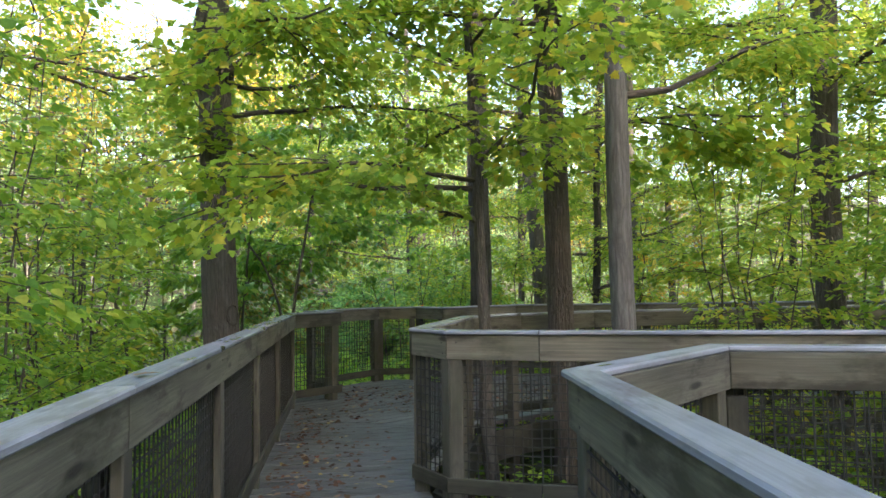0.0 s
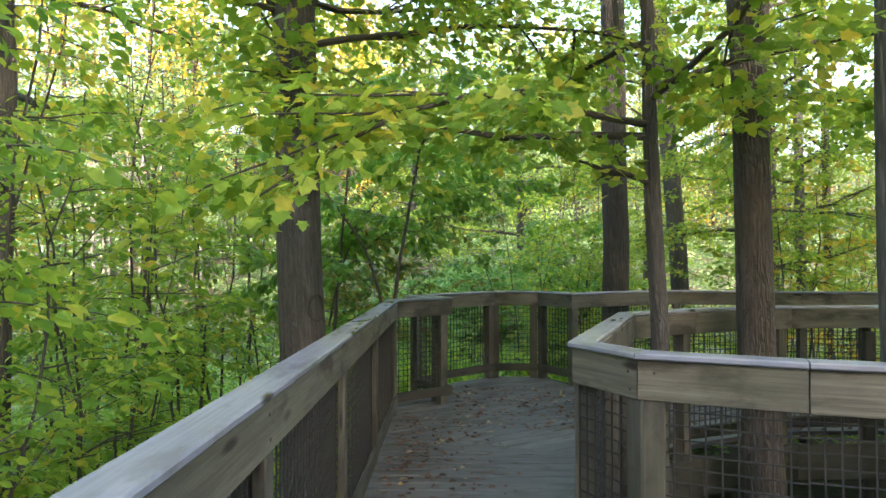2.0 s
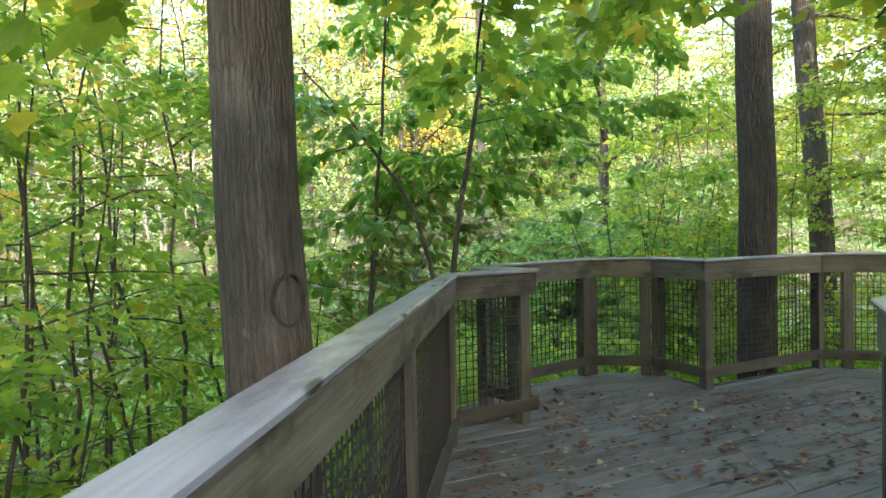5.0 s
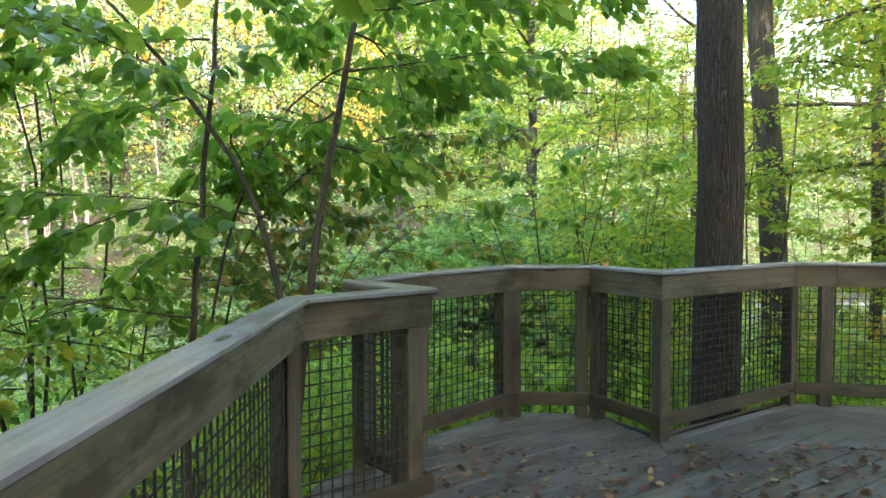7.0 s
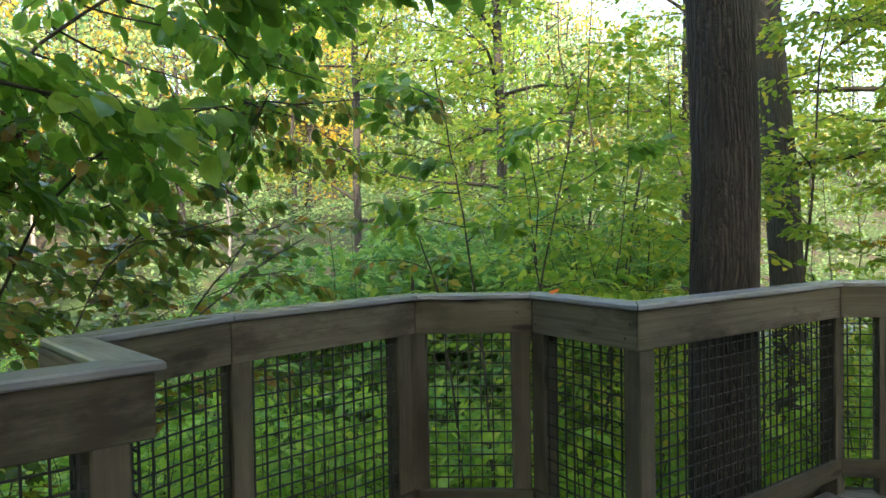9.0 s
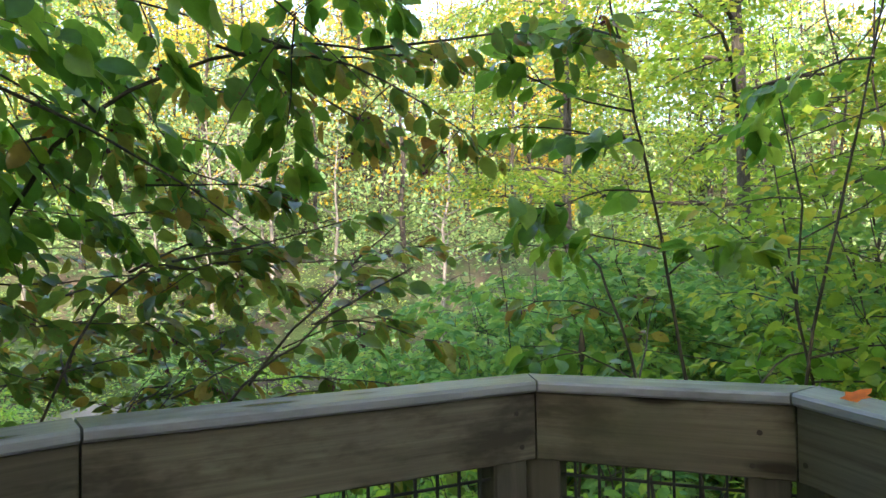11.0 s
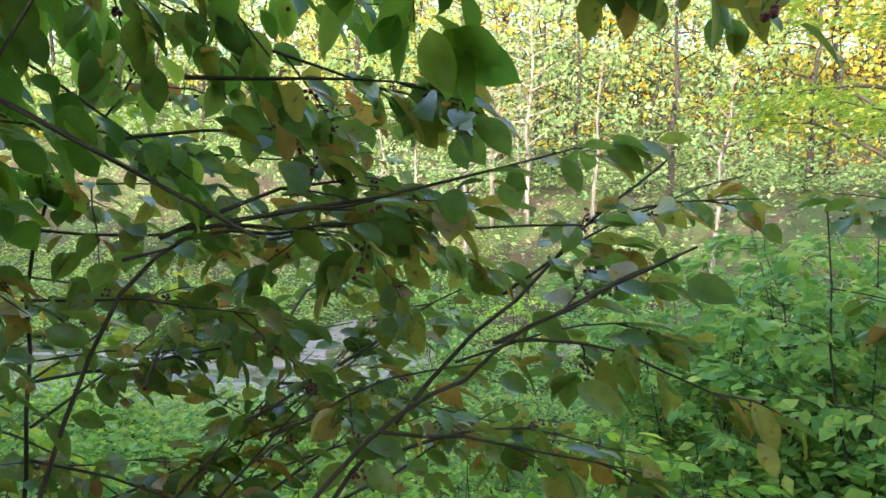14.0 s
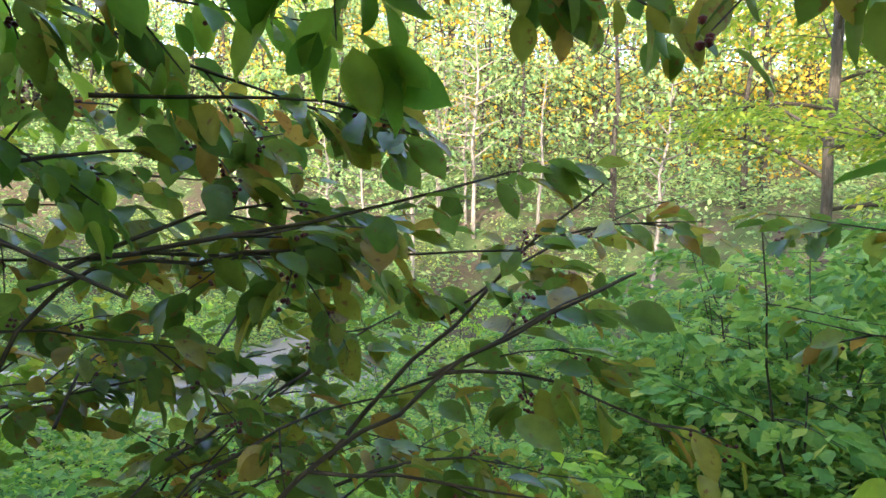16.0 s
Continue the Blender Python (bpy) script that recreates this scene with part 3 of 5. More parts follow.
def planks(conv, angle, origin, width=0.137, gap=0.010):
    a = radians(angle)
    u, v = Vector((math.cos(a), math.sin(a))), Vector((-math.sin(a), math.cos(a)))
    o = Vector(origin)
    ks = [(Vector(p) - o).dot(v) / (width + gap) for p in conv]
    for k in range(math.floor(min(ks)), math.ceil(max(ks)) + 1):
        c = o + v * (k * (width + gap))
        q = [c - u * 20, c + u * 20, c + u * 20 + v * width, c - u * 20 + v * width]
        poly = clip([tuple(p) for p in q], conv)
        if len(poly) < 3:
            continue
        cx, cy = sum(p[0] for p in poly) / len(poly), sum(p[1] for p in poly) / len(poly)
        n = len(poly)
        dz = random.uniform(-0.002, 0.002)
        lift = lambda p, z, s: (cx + (p[0] - cx) * s, cy + (p[1] - cy) * s, z)
        verts = [(*p, -0.036) for p in poly] + [(*p, -0.005 + dz) for p in poly]
        for p in poly:
            w = Vector((cx, cy)) - Vector(p)
            s = math.copysign(min(0.004, abs(w.dot(v))), w.dot(v))
            verts.append((p[0] + v.x * s, p[1] + v.y * s, dz))
        faces = [tuple(range(2 * n, 3 * n))]
        for i in range(n):
            j = (i + 1) % n
            faces += [(i, j, n + j, n + i), (n + i, n + j, 2 * n + j, 2 * n + i)]
        uvs = [((verts[i][0]) * u.x + verts[i][1] * u.y, verts[i][0] * v.x + verts[i][1] * v.y + verts[i][2]) for f in faces for i in f]
        raw("plank", verts, faces, M_DECK, deck, uvs=uvs)


planks([(-0.86, -4.02), (0.56, -4.02), (0.58, 3.6), (0.36, 6.2), (-0.86, 6.2)], 0, (0, 6.2))
planks([(-0.86, 6.2), (0.36, 6.2), (0.97, 8.1), (-0.86, 8.8)], 0, (0, 6.2))
planks([(-0.86, 8.803), (0.97, 8.103), (1.16, 11.1), (0.88, 11.68), (0.26, 11.72), (-0.42, 11.02), (-0.86, 10.35)], 34, (0, 9))
planks([(0.973, 8.103), (2.4, 8.9), (2.39, 11.95), (1.163, 11.1)], 34, (0, 9))
planks([(2.403, 8.9), (7.5, 9.1), (7.5, 10.9), (2.6, 11.95), (2.393, 11.95)], -24, (2.4, 9))
planks([(0.62, 3.72), (1.42, 4.35), (0.95, 5.42), (0.42, 5.72)], -20, (1, 4.5))
planks([(1.423, 4.35), (7.0, 2.25), (7.3, 3.2), (0.953, 5.42)], 70, (1, 4.5))

# joists under the deck
for _x in (-0.80, -0.15, 0.5):
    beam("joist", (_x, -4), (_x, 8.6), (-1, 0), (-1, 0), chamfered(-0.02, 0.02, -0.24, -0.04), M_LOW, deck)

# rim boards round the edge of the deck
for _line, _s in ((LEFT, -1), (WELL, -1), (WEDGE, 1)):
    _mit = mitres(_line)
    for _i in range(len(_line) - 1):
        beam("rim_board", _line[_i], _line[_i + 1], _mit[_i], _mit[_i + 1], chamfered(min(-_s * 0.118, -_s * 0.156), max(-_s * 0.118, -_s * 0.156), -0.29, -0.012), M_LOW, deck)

# ---- the large trees ----


def crown(seed, lo, n, length, r, dens, lift=0.35):
    """Boughs all round a trunk from the share lo of its height upwards."""
    rng = np.random.default_rng(seed)
    out = []
    for i in range(n):
        a = i * 2.4 + rng.uniform(-0.5, 0.5)
        s = lo + (0.98 - lo) * (i + rng.random()) / n
        out.append((s, (math.cos(a), math.sin(a), rng.uniform(-0.1, lift * 2)), length * rng.uniform(0.6, 1.15) * (1.25 - 0.6 * s), r * (1.2 - 0.7 * s), dens))
    return out


def big_tree(name, label, seed, x, y, r, height, lean, mat, leaf, lo, n, length, dens, size=0.088, shape=LEAF_SMALL, extra=(), sides=16, wob=0.012):
    rng = np.random.default_rng(seed)
    z = float(ground_z(np.array(x), np.array(y))) - 0.15
    k = 14
    dx, dy = lean
    pts = column(rng, (x - dx * 0.2, y - dy * 0.2, z), (x + dx * height * 0.1, y + dy * height * 0.1, z + height), k, wob)
    rad = r * np.linspace(1.03, 0.68, k)
    rad[0] *= 1.35
    return woody(name, label, "tree", seed, pts, rad, list(extra) + crown(seed, lo, n, length, 0.035, dens), leaf, shape, size, 260, 0.5, mat, M_TWIG, "tall trees", sides)


tree_a = big_tree("tree", "tall grey-barked tree beside the boardwalk railing", 11, -1.20, 7.48, 0.152, 11.0, (-0.27, 0.1), M_BARK_GREY, M_MAPLE, 0.36, 18, 2.8, 2.8,
                  extra=[(0.35, (1.0, -0.2, 0.05), 2.2, 0.026, 2.2), (0.38, (0.75, 0.65, 0.1), 2.4, 0.026, 2.2), (0.40, (0.45, -0.9, 0.1), 2.2, 0.024, 2.2), (0.37, (-0.8, -0.6, 0.1), 2.2, 0.024, 2.2)])
big_tree("tree", "tall dark ridged tree behind the platform railing", 12, 1.90, 12.05, 0.18, 12.0, (0.02, 0.1), M_BARK_DARK, M_MAPLE, 0.40, 16, 2.6, 1.8)
big_tree("tree", "dark-barked tree standing inside the railed well", 13, 1.88, 7.9, 0.13, 12.0, (-0.2, 0.0), M_BARK_BROWN, M_MAPLE, 0.34, 18, 2.8, 3.0)
big_tree("tree", "slim pale grey tree standing inside the railed well", 14, 1.88, 6.32, 0.092, 11.0, (-0.15, 0.0), M_BARK_PALE, M_MAPLE, 0.34, 16, 2.6, 3.0)
big_tree("tree", "grey tree leaning among leaves inside the well", 15, 4.8, 8.0, 0.15, 11.0, (0.25, 0.1), M_BARK_GREY, M_MAPLE, 0.28, 16, 2.6, 2.4)
big_tree("tree", "forked grey tree among saplings beyond the platform", 16, 3.75, 15.0, 0.16, 12.0, (-0.5, 0.2), M_BARK_GREY, M_MAPLE, 0.42, 14, 2.4, 1.6)
big_tree("tree", "slender tree in thick undergrowth", 17, 4.1, 12.9, 0.07, 9.0, (0.3, 0.0), M_BARK_DARK, M_MAPLE, 0.25, 14, 2.0, 2.2)
big_tree("tree", "slender pale tree beyond the far railing", 18, 5.2, 13.8, 0.08, 10.0, (0.0, 0.0), M_BARK_PALE, M_MAPLE, 0.3, 14, 2.2, 2.2)

# swollen dark burl high on the same trunk
_z = np.linspace(2.95, 3.75, 15)
tube("burl", [(-1.275 - 0.032 * (q - 3.0), 7.505 + 0.012 * (q - 3.0), q) for q in _z],
     [0.12 + 0.062 * math.sin(math.pi * k / 14) ** 0.6 + 0.014 * math.sin(5.1 * k) for k in range(15)], M_BARK_DARK, tree_a, 18, 0.16, "dark swollen burl on the trunk", np.random.default_rng(9))

# ring cut into the bark of the tree beside the railing
_ring = [(-1.225 + 0.158 * math.sin(1.0 + 0.40 * math.sin(q)), 7.48 - 0.158 * math.cos(1.0 + 0.40 * math.sin(q)), 1.13 + 0.085 * math.cos(q)) for q in np.linspace(0, 2 * math.pi, 22)]
tube("carving", _ring, [0.009] * 22, M_BARK_DARK, tree_a, 5, label="dark scar of a ring cut into the bark")

# young maple inside the well, its boughs spread over the walk
_rng = np.random.default_rng(21)
_pts = column(_rng, (1.07, 7.2, -1.0), (0.80, 7.15, 6.2), 12, 0.015)
_b = [(0.40, (-0.8, -0.1, 0.75), 0.5, 0.030, 0.2),
      (0.44, (-1.0, 0.12, 0.10), 2.6, 0.026, 1.5), (0.45, (-0.8, -0.62, 0.15), 2.5, 0.024, 1.4), (0.47, (0.25, -1.0, 0.22), 2.4, 0.022, 1.3),
      (0.48, (1.0, -0.35, 0.12), 2.6, 0.024, 1.5), (0.5, (0.8, 0.6, 0.15), 2.2, 0.020, 1.2), (0.52, (-0.55, 0.8, 0.2), 2.0, 0.02, 1.2),
      (0.58, (-1.0, -0.3, 0.3), 2.4, 0.020, 1.4), (0.61, (0.5, -0.9, 0.35), 2.2, 0.018, 1.3), (0.66, (-0.3, -1.0, 0.3), 2.4, 0.018, 1.4), (0.7, (0.9, 0.0, 0.3), 2.2, 0.016, 1.4),
      (0.76, (-0.9, 0.4, 0.4), 2.0, 0.015, 1.3), (0.82, (0.1, -1.0, 0.4), 1.8, 0.014, 1.2), (0.9, (-0.7, -0.6, 0.5), 1.6, 0.012, 1.2), (0.96, (0.6, 0.5, 0.6), 1.4, 0.01, 1.2)]
woody("tree", "young maple with wide leafy boughs over the walk", "tree", 22, _pts, 0.062 * np.linspace(1.1, 0.25, 12), _b, M_MAPLE, LEAF_MAPLE, 0.088, 300, 0.42, M_BARK_GREY, M_TWIG, "tall trees")


# ---- saplings and shrubs ----
def thicket(label, seed, stems, height, spread, leaf, shape, size, leaf_n, lo=0.15, per=9, length=1.1, reach=0.32, name="sapling", at=(0, 0), r=0.022, lean=0.0):
    """Thin stems from one root, with leafy boughs."""
    rng = np.random.default_rng(seed)
    root = new(name)
    tagged(root, label, "shrub" if name == "shrub" else "sapling", "undergrowth")
    lines, Ps, Ds, Ns = [], [], [], []
    z0 = -0.15
    for s in range(stems):
        a = rng.uniform(0, 2 * math.pi)
        h = height * rng.uniform(0.65, 1.05)
        top = np.array((math.cos(a) * spread * rng.uniform(0.3, 1) + lean * h * 0.2, math.sin(a) * spread * rng.uniform(0.3, 1), h))
        pts = column(rng, (0.12 * math.cos(a), 0.12 * math.sin(a), z0), top, 9, 0.035 * h / 4)
        rr = r * rng.uniform(0.6, 1.1)
        tube("stem", pts, np.linspace(rr, rr * 0.25, 9), M_TWIG, root, 6)
        for sh, way, ln, br, dens in crown(int(rng.integers(1 << 30)), lo, per, length, rr * 0.5, 1.0, 0.3):
            k = min(int(sh * 8), 7)
            start = pts[k] + (pts[k + 1] - pts[k]) * (sh * 8 - k)
            line = bough(rng, start, way, ln, 0.3, 5)
            lines.append((line, np.linspace(br, br * 0.3, 6)))
            for a_, b_ in zip((Ps, Ds, Ns), spray(rng, line, int(leaf_n * ln / 1.0), reach)):
                a_.append(b_)
    tubes("twig", lines, M_TWIG, root, 4)["kind"] = "stuff"
    P, D, N = np.concatenate(Ps), np.concatenate(Ds), np.concatenate(Ns)
    leaf_cloud("foliage", P, D, N, size * rng.uniform(0.5, 1.15, len(P)), shape, leaf, root)
    root.location = (at[0], at[1], float(ground_z(np.array(at[0]), np.array(at[1]))))
    return root


def put(ob, x, y, turn, scale):
    z = float(ground_z(np.array(x), np.array(y)))
    return copy_thing(ob, Matrix.LocRotScale((x, y, z), Euler((0, 0, turn)), (scale, scale, scale)))


# close ones beside the walk, with full leaves
CLOSE = [
    thicket("leafy sapling with thin dark stems beside the walk", 31, 3, 4.6, 0.9, M_SHADE, LEAF_OVAL, 0.088, 86, at=(-2.5, 5.4)),
    thicket("leafy sapling with thin dark stems beside the walk", 32, 4, 4.2, 1.0, M_SHADE, LEAF_OVAL, 0.085, 86, at=(-2.9, 3.2)),
    thicket("leafy sapling with bright leaves beside the walk", 33, 3, 5.0, 0.9, M_MAPLE, LEAF_OVAL, 0.085, 86, at=(-2.5, 9.4)),
]
put(CLOSE[1], -2.6, 7.7, 2.0, 0.95)
put(CLOSE[0], -3.4, 1.2, 1.0, 1.0)
put(CLOSE[2], -3.3, 6.9, 4.0, 1.0)
put(CLOSE[0], -2.3, 10.9, 3.6, 0.9)
put(CLOSE[1], -3.6, 10.0, 5.0, 1.05)
for _x, _y, _t, _sc, _k in [(-2.1, 2.3, 2.2, 0.85, 1), (-2.0, 4.2, 5.5, 0.8, 0), (-2.7, 6.3, 3.0, 0.85, 2), (-3.0, 8.6, 0.4, 1.0, 0), (-3.9, 5.6, 1.2, 1.05, 2), (-4.3, 3.0, 4.1, 1.1, 0), (-3.2, 11.8, 2.4, 1.0, 2), (-4.6, 10.9, 0.2, 1.1, 1),
                          (2.7, 13.4, 4.4, 0.9, 2)]:
    put(CLOSE[_k], _x, _y, _t, _sc)
put(CLOSE[2], 3.4, 7.0, 0.6, 0.75)
put(CLOSE[0], 4.3, 5.6, 2.7, 0.8)

MIDDLE = [
    thicket("dense green sapling in the undergrowth", 41, 4, 5.0, 1.1, M_SHADE, LEAF_SMALL, 0.11, 98, at=(-4.6, 4.6), per=11, length=1.3),
    thicket("dense yellow-green sapling in the undergrowth", 42, 4, 5.6, 1.2, M_MAPLE, LEAF_SMALL, 0.11, 98, at=(-5.2, 8.2), per=11, length=1.3),
    thicket("sapling with yellowing leaves in the undergrowth", 43, 3, 6.0, 1.1, M_GOLD, LEAF_SMALL, 0.11, 98, at=(-7.0, 12.5), per=11, length=1.3),
]
_rng = np.random.default_rng(5)
_done = [(-4.6, 4.6), (-5.2, 8.2), (-7.0, 12.5)]
for _i in range(1500):
    if len(_done) > 26:
        break
    _x, _y = _rng.uniform(-16, 17), _rng.uniform(-3, 27)
    _s = -0.35 * _x + 0.94 * (_y - 11)
    _on_left = _x < -4.2 and _s < 1.0 and _rng.random() < 0.22
    _beyond = _x > 0.9 + 0.10 * (_y - 13) and _y > 14.0 - max(0, _x - 4) * 0.15 and _rng.random() < 0.4
    _right = _x > 9.2
    if not (_on_left or _beyond or _right):
        continue
    if any((_x - a) ** 2 + (_y - b) ** 2 < 1.7 for a, b in _done):
        continue
    _done.append((_x, _y))
    _k = int(_rng.choice([0, 1, 1, 2])) if _y > 9 or _x < -6 else int(_rng.choice([0, 0, 1]))
    put(MIDDLE[_k], _x, _y, _rng.uniform(0, 6.28), _rng.uniform(0.8, 1.2))

# the three with negative y are out of view, added to shade the near railing
for _x, _y, _t, _sc, _k in ((3.2, 7.4, 1.0, 0.8, 1), (4.4, 7.2, 2.0, 0.85, 1), (6.0, 6.6, 3.0, 0.95, 1), (7.0, 7.9, 4.0, 0.9, 1), (4.0, 5.7, 0.3, 0.7, 0), (5.4, 5.0, 5.0, 0.9, 1), (8.8, 6.2, 0.5, 1.1, 1), (9.5, 8.0, 2.5, 1.15, 2),
                          (6.5, 12.3, 1.4, 1.0, 1), (8.6, 12.4, 3.4, 1.1, 1), (4.6, 12.9, 5.4, 0.95, 1), (10.5, 10.5, 0.4, 1.2, 2), (-3.6, -2.8, 4.0, 1.0, 0), (-1.2, -6.5, 1.0, 1.1, 0), (1.5, -7.0, 2.0, 1.1, 0)):
    put(MIDDLE[_k], _x, _y, _t, _sc)

# tall slim maples that close the roof of leaves; unseen ones at negative y only add shade
_roof = big_tree("tree", "slim maple whose crown joins the roof of leaves", 24, 6.4, 7.2, 0.075, 9.0, (0.1, 0.0), M_BARK_GREY, M_MAPLE, 0.36, 18, 2.6, 1.7, 0.095)
_rz = float(ground_z(np.array(6.4), np.array(7.2)))
for _x, _y, _t, _sc in ((8.3, 13.6, 1.0, 1.1), (1.6, 20.5, 3.1, 1.3), (4.6, 20.0, 5.0, 1.25), (-1.3, 23.0, 0.8, 1.2), (8.5, 19.0, 2.0, 1.3), (13.0, 17.0, 4.0, 1.3), (6.6, 17.6, 2.6, 1.3), (10.4, 15.6, 5.2, 1.25), (-4.4, 9.4, 2.0, 1.25), (-6.4, 5.8, 4.0, 1.2), (10.0, 5.5, 3.1, 1.1), (12.5, 9.0, 4.4, 1.2), (-3.0, -1.6, 2.0, 1.0), (1.9, -4.6, 3.3, 1.0), (4.0, -2.6, 0.8, 1.1), (-2.4, -5.0, 5.0, 1.1)):
    _z = float(ground_z(np.array(_x), np.array(_y)))
    copy_thing(_roof, Matrix.LocRotScale((_x, _y, _z), Euler((0, 0, _t)), (_sc,) * 3) @ Matrix.Translation((-6.4, -7.2, -_rz)))

# low bushes round the deck and down the bank
BUSH = [
    thicket("low green bush on the bank", 51, 7, 1.5, 0.8, M_HERB, LEAF_SMALL, 0.11, 55, 0.15, 8, 0.6, 0.26, "shrub", (-0.7, 15.9), 0.012),
    thicket("low leafy bush below the railing", 52, 6, 1.2, 0.7, M_LIME, LEAF_SMALL, 0.10, 60, 0.1, 7, 0.6, 0.28, "shrub", (-2.0, 1.8), 0.011),
]
_rng = np.random.default_rng(6)
for _x, _y, _sc, _k in [(0.5, 15.2, 1.15, 0), (1.4, 16.4, 1.2, 0), (-1.9, 17.4, 1.0, 0), (0.2, 17.6, 1.25, 0), (-3.2, 16.6, 0.8, 0), (0.9, 13.6, 0.75, 0), (-0.4, 14.2, 0.6, 1),
                       (-5.0, 19.0, 0.9, 0), (2.2, 13.3, 0.9, 1), (-2.7, 14.3, 0.7, 1), (-1.8, 3.8, 0.9, 1), (-1.9, 6.4, 0.9, 1), (-1.8, 9.0, 0.9, 1), (-2.0, 0.2, 1.0, 1), (-3.6, 12.3, 0.9, 1),
                       (2.3, 3.0, 0.7, 1), (2.0, 7.1, 0.6, 1), (3.2, 6.2, 0.7, 1), (2.7, 2.2, 0.8, 1), (-7.5, 20.5, 1.1, 0), (-10, 23, 1.3, 0), (-2.5, 21.5, 1.2, 0), (1.2, 20.5, 1.3, 0), (-6.2, 24.5, 1.2, 0),
                       (-12.5, 20.0, 1.2, 1), (-4.2, 15.2, 0.7, 1), (-6.4, 16.6, 0.8, 1), (-8.4, 15.0, 0.9, 1), (-9.5, 25.5, 1.4, 1), (-13, 26, 1.4, 0), (-4.0, 26.5, 1.4, 0), (-0.5, 25.0, 1.4, 1)]:
    put(BUSH[_k], _x, _y, _rng.uniform(0, 6.28), _sc)

# ---- herbs on the ground ----
_rng = np.random.default_rng(61)
_n = 26000
_x = _rng.uniform(-9, 8, _n)
_y = _rng.uniform(-2, 24, _n)
_s = -0.35 * _x + 0.94 * (_y - 11)
_keep = ~((_x > -1.1) & (_x < 0.9) & (_y < 9)) & ~((_x > -0.8) & (_x < 8) & (_y > 8.6) & (_y < 11.2)) & ~((_s > 10.2) & (_s < 15.2) & (_x < -1.0))
_x, _y = _x[_keep], _y[_keep]
_n = len(_x)
_P = np.stack([_x, _y, ground_z(_x, _y) + _rng.uniform(0.03, 0.55, _n) * (0.4 + 0.6 * np.sin(_x * 1.3) ** 2)], -1)
_P = np.repeat(_P, 3, 0) + _rng.normal(0, 0.05, (_n * 3, 3))
_D = _rng.normal(0, 1, (_n * 3, 3))
_D[:, 2] = _rng.uniform(-0.3, 0.5, _n * 3)
_N = np.array((0, 0, 1.0)) + _rng.normal(0, 0.35, (_n * 3, 3))
herbs = leaf_cloud("ground_plants", _P, _D, _N, _rng.uniform(0.05, 0.13, _n * 3), LEAF_SMALL, M_LIME)
tagged(herbs, "low green woodland plants covering the ground", "plants", kind="stuff")

# ---- fallen leaves on the deck ----
_rng = np.random.default_rng(62)
_P = []
while len(_P) < 3200:
    _x, _y = _rng.uniform(-0.72, 4.5), _rng.uniform(0.5, 11.5)
    _walk = _x < 0.2 and _y < 9.5 and _rng.random() < (0.9 if _x < -0.45 + 0.4 * _rng.random() else 0.2)
    _plat = _y > 8.9 and _y < 10.95 and _x > -0.2 and _rng.random() < 0.75
    if (_walk or _plat) and (_y > 2 or _rng.random() < 0.5):
        _P.append((_x, _y, 0.012 + 0.006 * _rng.random()))
_P = np.array(_P)
_n = len(_P)
_D = _rng.normal(0, 1, (_n, 3))
_D[:, 2] *= 0.10
_N = np.array((0, 0, 1.0)) + _rng.normal(0, 0.25, (_n, 3))
fallen = leaf_cloud("fallen_leaves", _P, _D, _N, _rng.uniform(0.022, 0.055, _n), LEAF_MAPLE, M_DEAD)
tagged(fallen, "dry brown and red leaves lying on the deck", "leaves", kind="stuff")


def single_leaf(label, at, way, size, material):
    ob = leaf_cloud("fallen_leaf", np.array([(0.0, 0.0, 0.0)]), np.array([way], float), np.array([(0.1, 0.05, 1.0)]), [size], LEAF_MAPLE, material)
    ob.location = at
    del ob["kind"]
    return tagged(ob, label, "leaf", "single leaves on the rail")


M_ORANGE = leaf_mat("orange_leaf", [(0.0, (0.75, 0.16, 0.015)), (1.0, (0.8, 0.2, 0.02))], 0.6, 0.3)
single_leaf("bright orange maple leaf lying on the rail cap", (0.91, 11.47, 1.078), (0.5, 0.3, 0.25), 0.055, M_ORANGE)
single_leaf("dry brown leaf lying on the rail cap", (-0.80, 3.7, 1.078), (1, 0.2, 0.1), 0.08, M_DEAD)

# ---- stream ----
def along(u, s):
    """A place from the distance u along the valley and s across it."""
    return u * 0.937 - s * 0.349, 11 + u * 0.349 + s * 0.937


_way = np.array([(-40, 6.5), (-26, 7.5), (-15, 9.3), (-9, 10.6), (-6.2, 13), (-7.2, 16), (-4, 17.8), (4, 17.4), (14, 16.5), (40, 15)], float)
_t = np.linspace(0, len(_way) - 1, 120)
_line = np.stack([np.interp(_t, np.arange(len(_way)), _way[:, k]) for k in (0, 1)], -1)
for _k in range(6):
    _line[1:-1] = (_line[:-2] + 2 * _line[1:-1] + _line[2:]) / 4
_tan = unit(np.gradient(_line, axis=0))
_nor = np.stack([-_tan[:, 1], _tan[:, 0]], -1)


def ribbon(name, half, lift, material):
    """A strip of ground along the stream."""
    v = np.linspace(-1, 1, 9)
    wide = half * (1 + 0.25 * np.sin(_t * 3.1) + 0.15 * np.sin(_t * 7.7))
    q = _line[:, None, :] + _nor[:, None, :] * (v[None, :] * wide[:, None])[:, :, None]
    x, y = along(q[..., 0], q[..., 1])
    z = ground_z(x, y) + lift * (1.2 - v[None, :] ** 2)
    i = np.arange(x.size).reshape(x.shape)
    f = np.stack([i[:-1, :-1], i[1:, :-1], i[1:, 1:], i[:-1, 1:]], -1).reshape(-1, 4)
    return mesh_np(name, np.stack([x, y, z], -1).reshape(-1, 3), f, material, smooth=True)


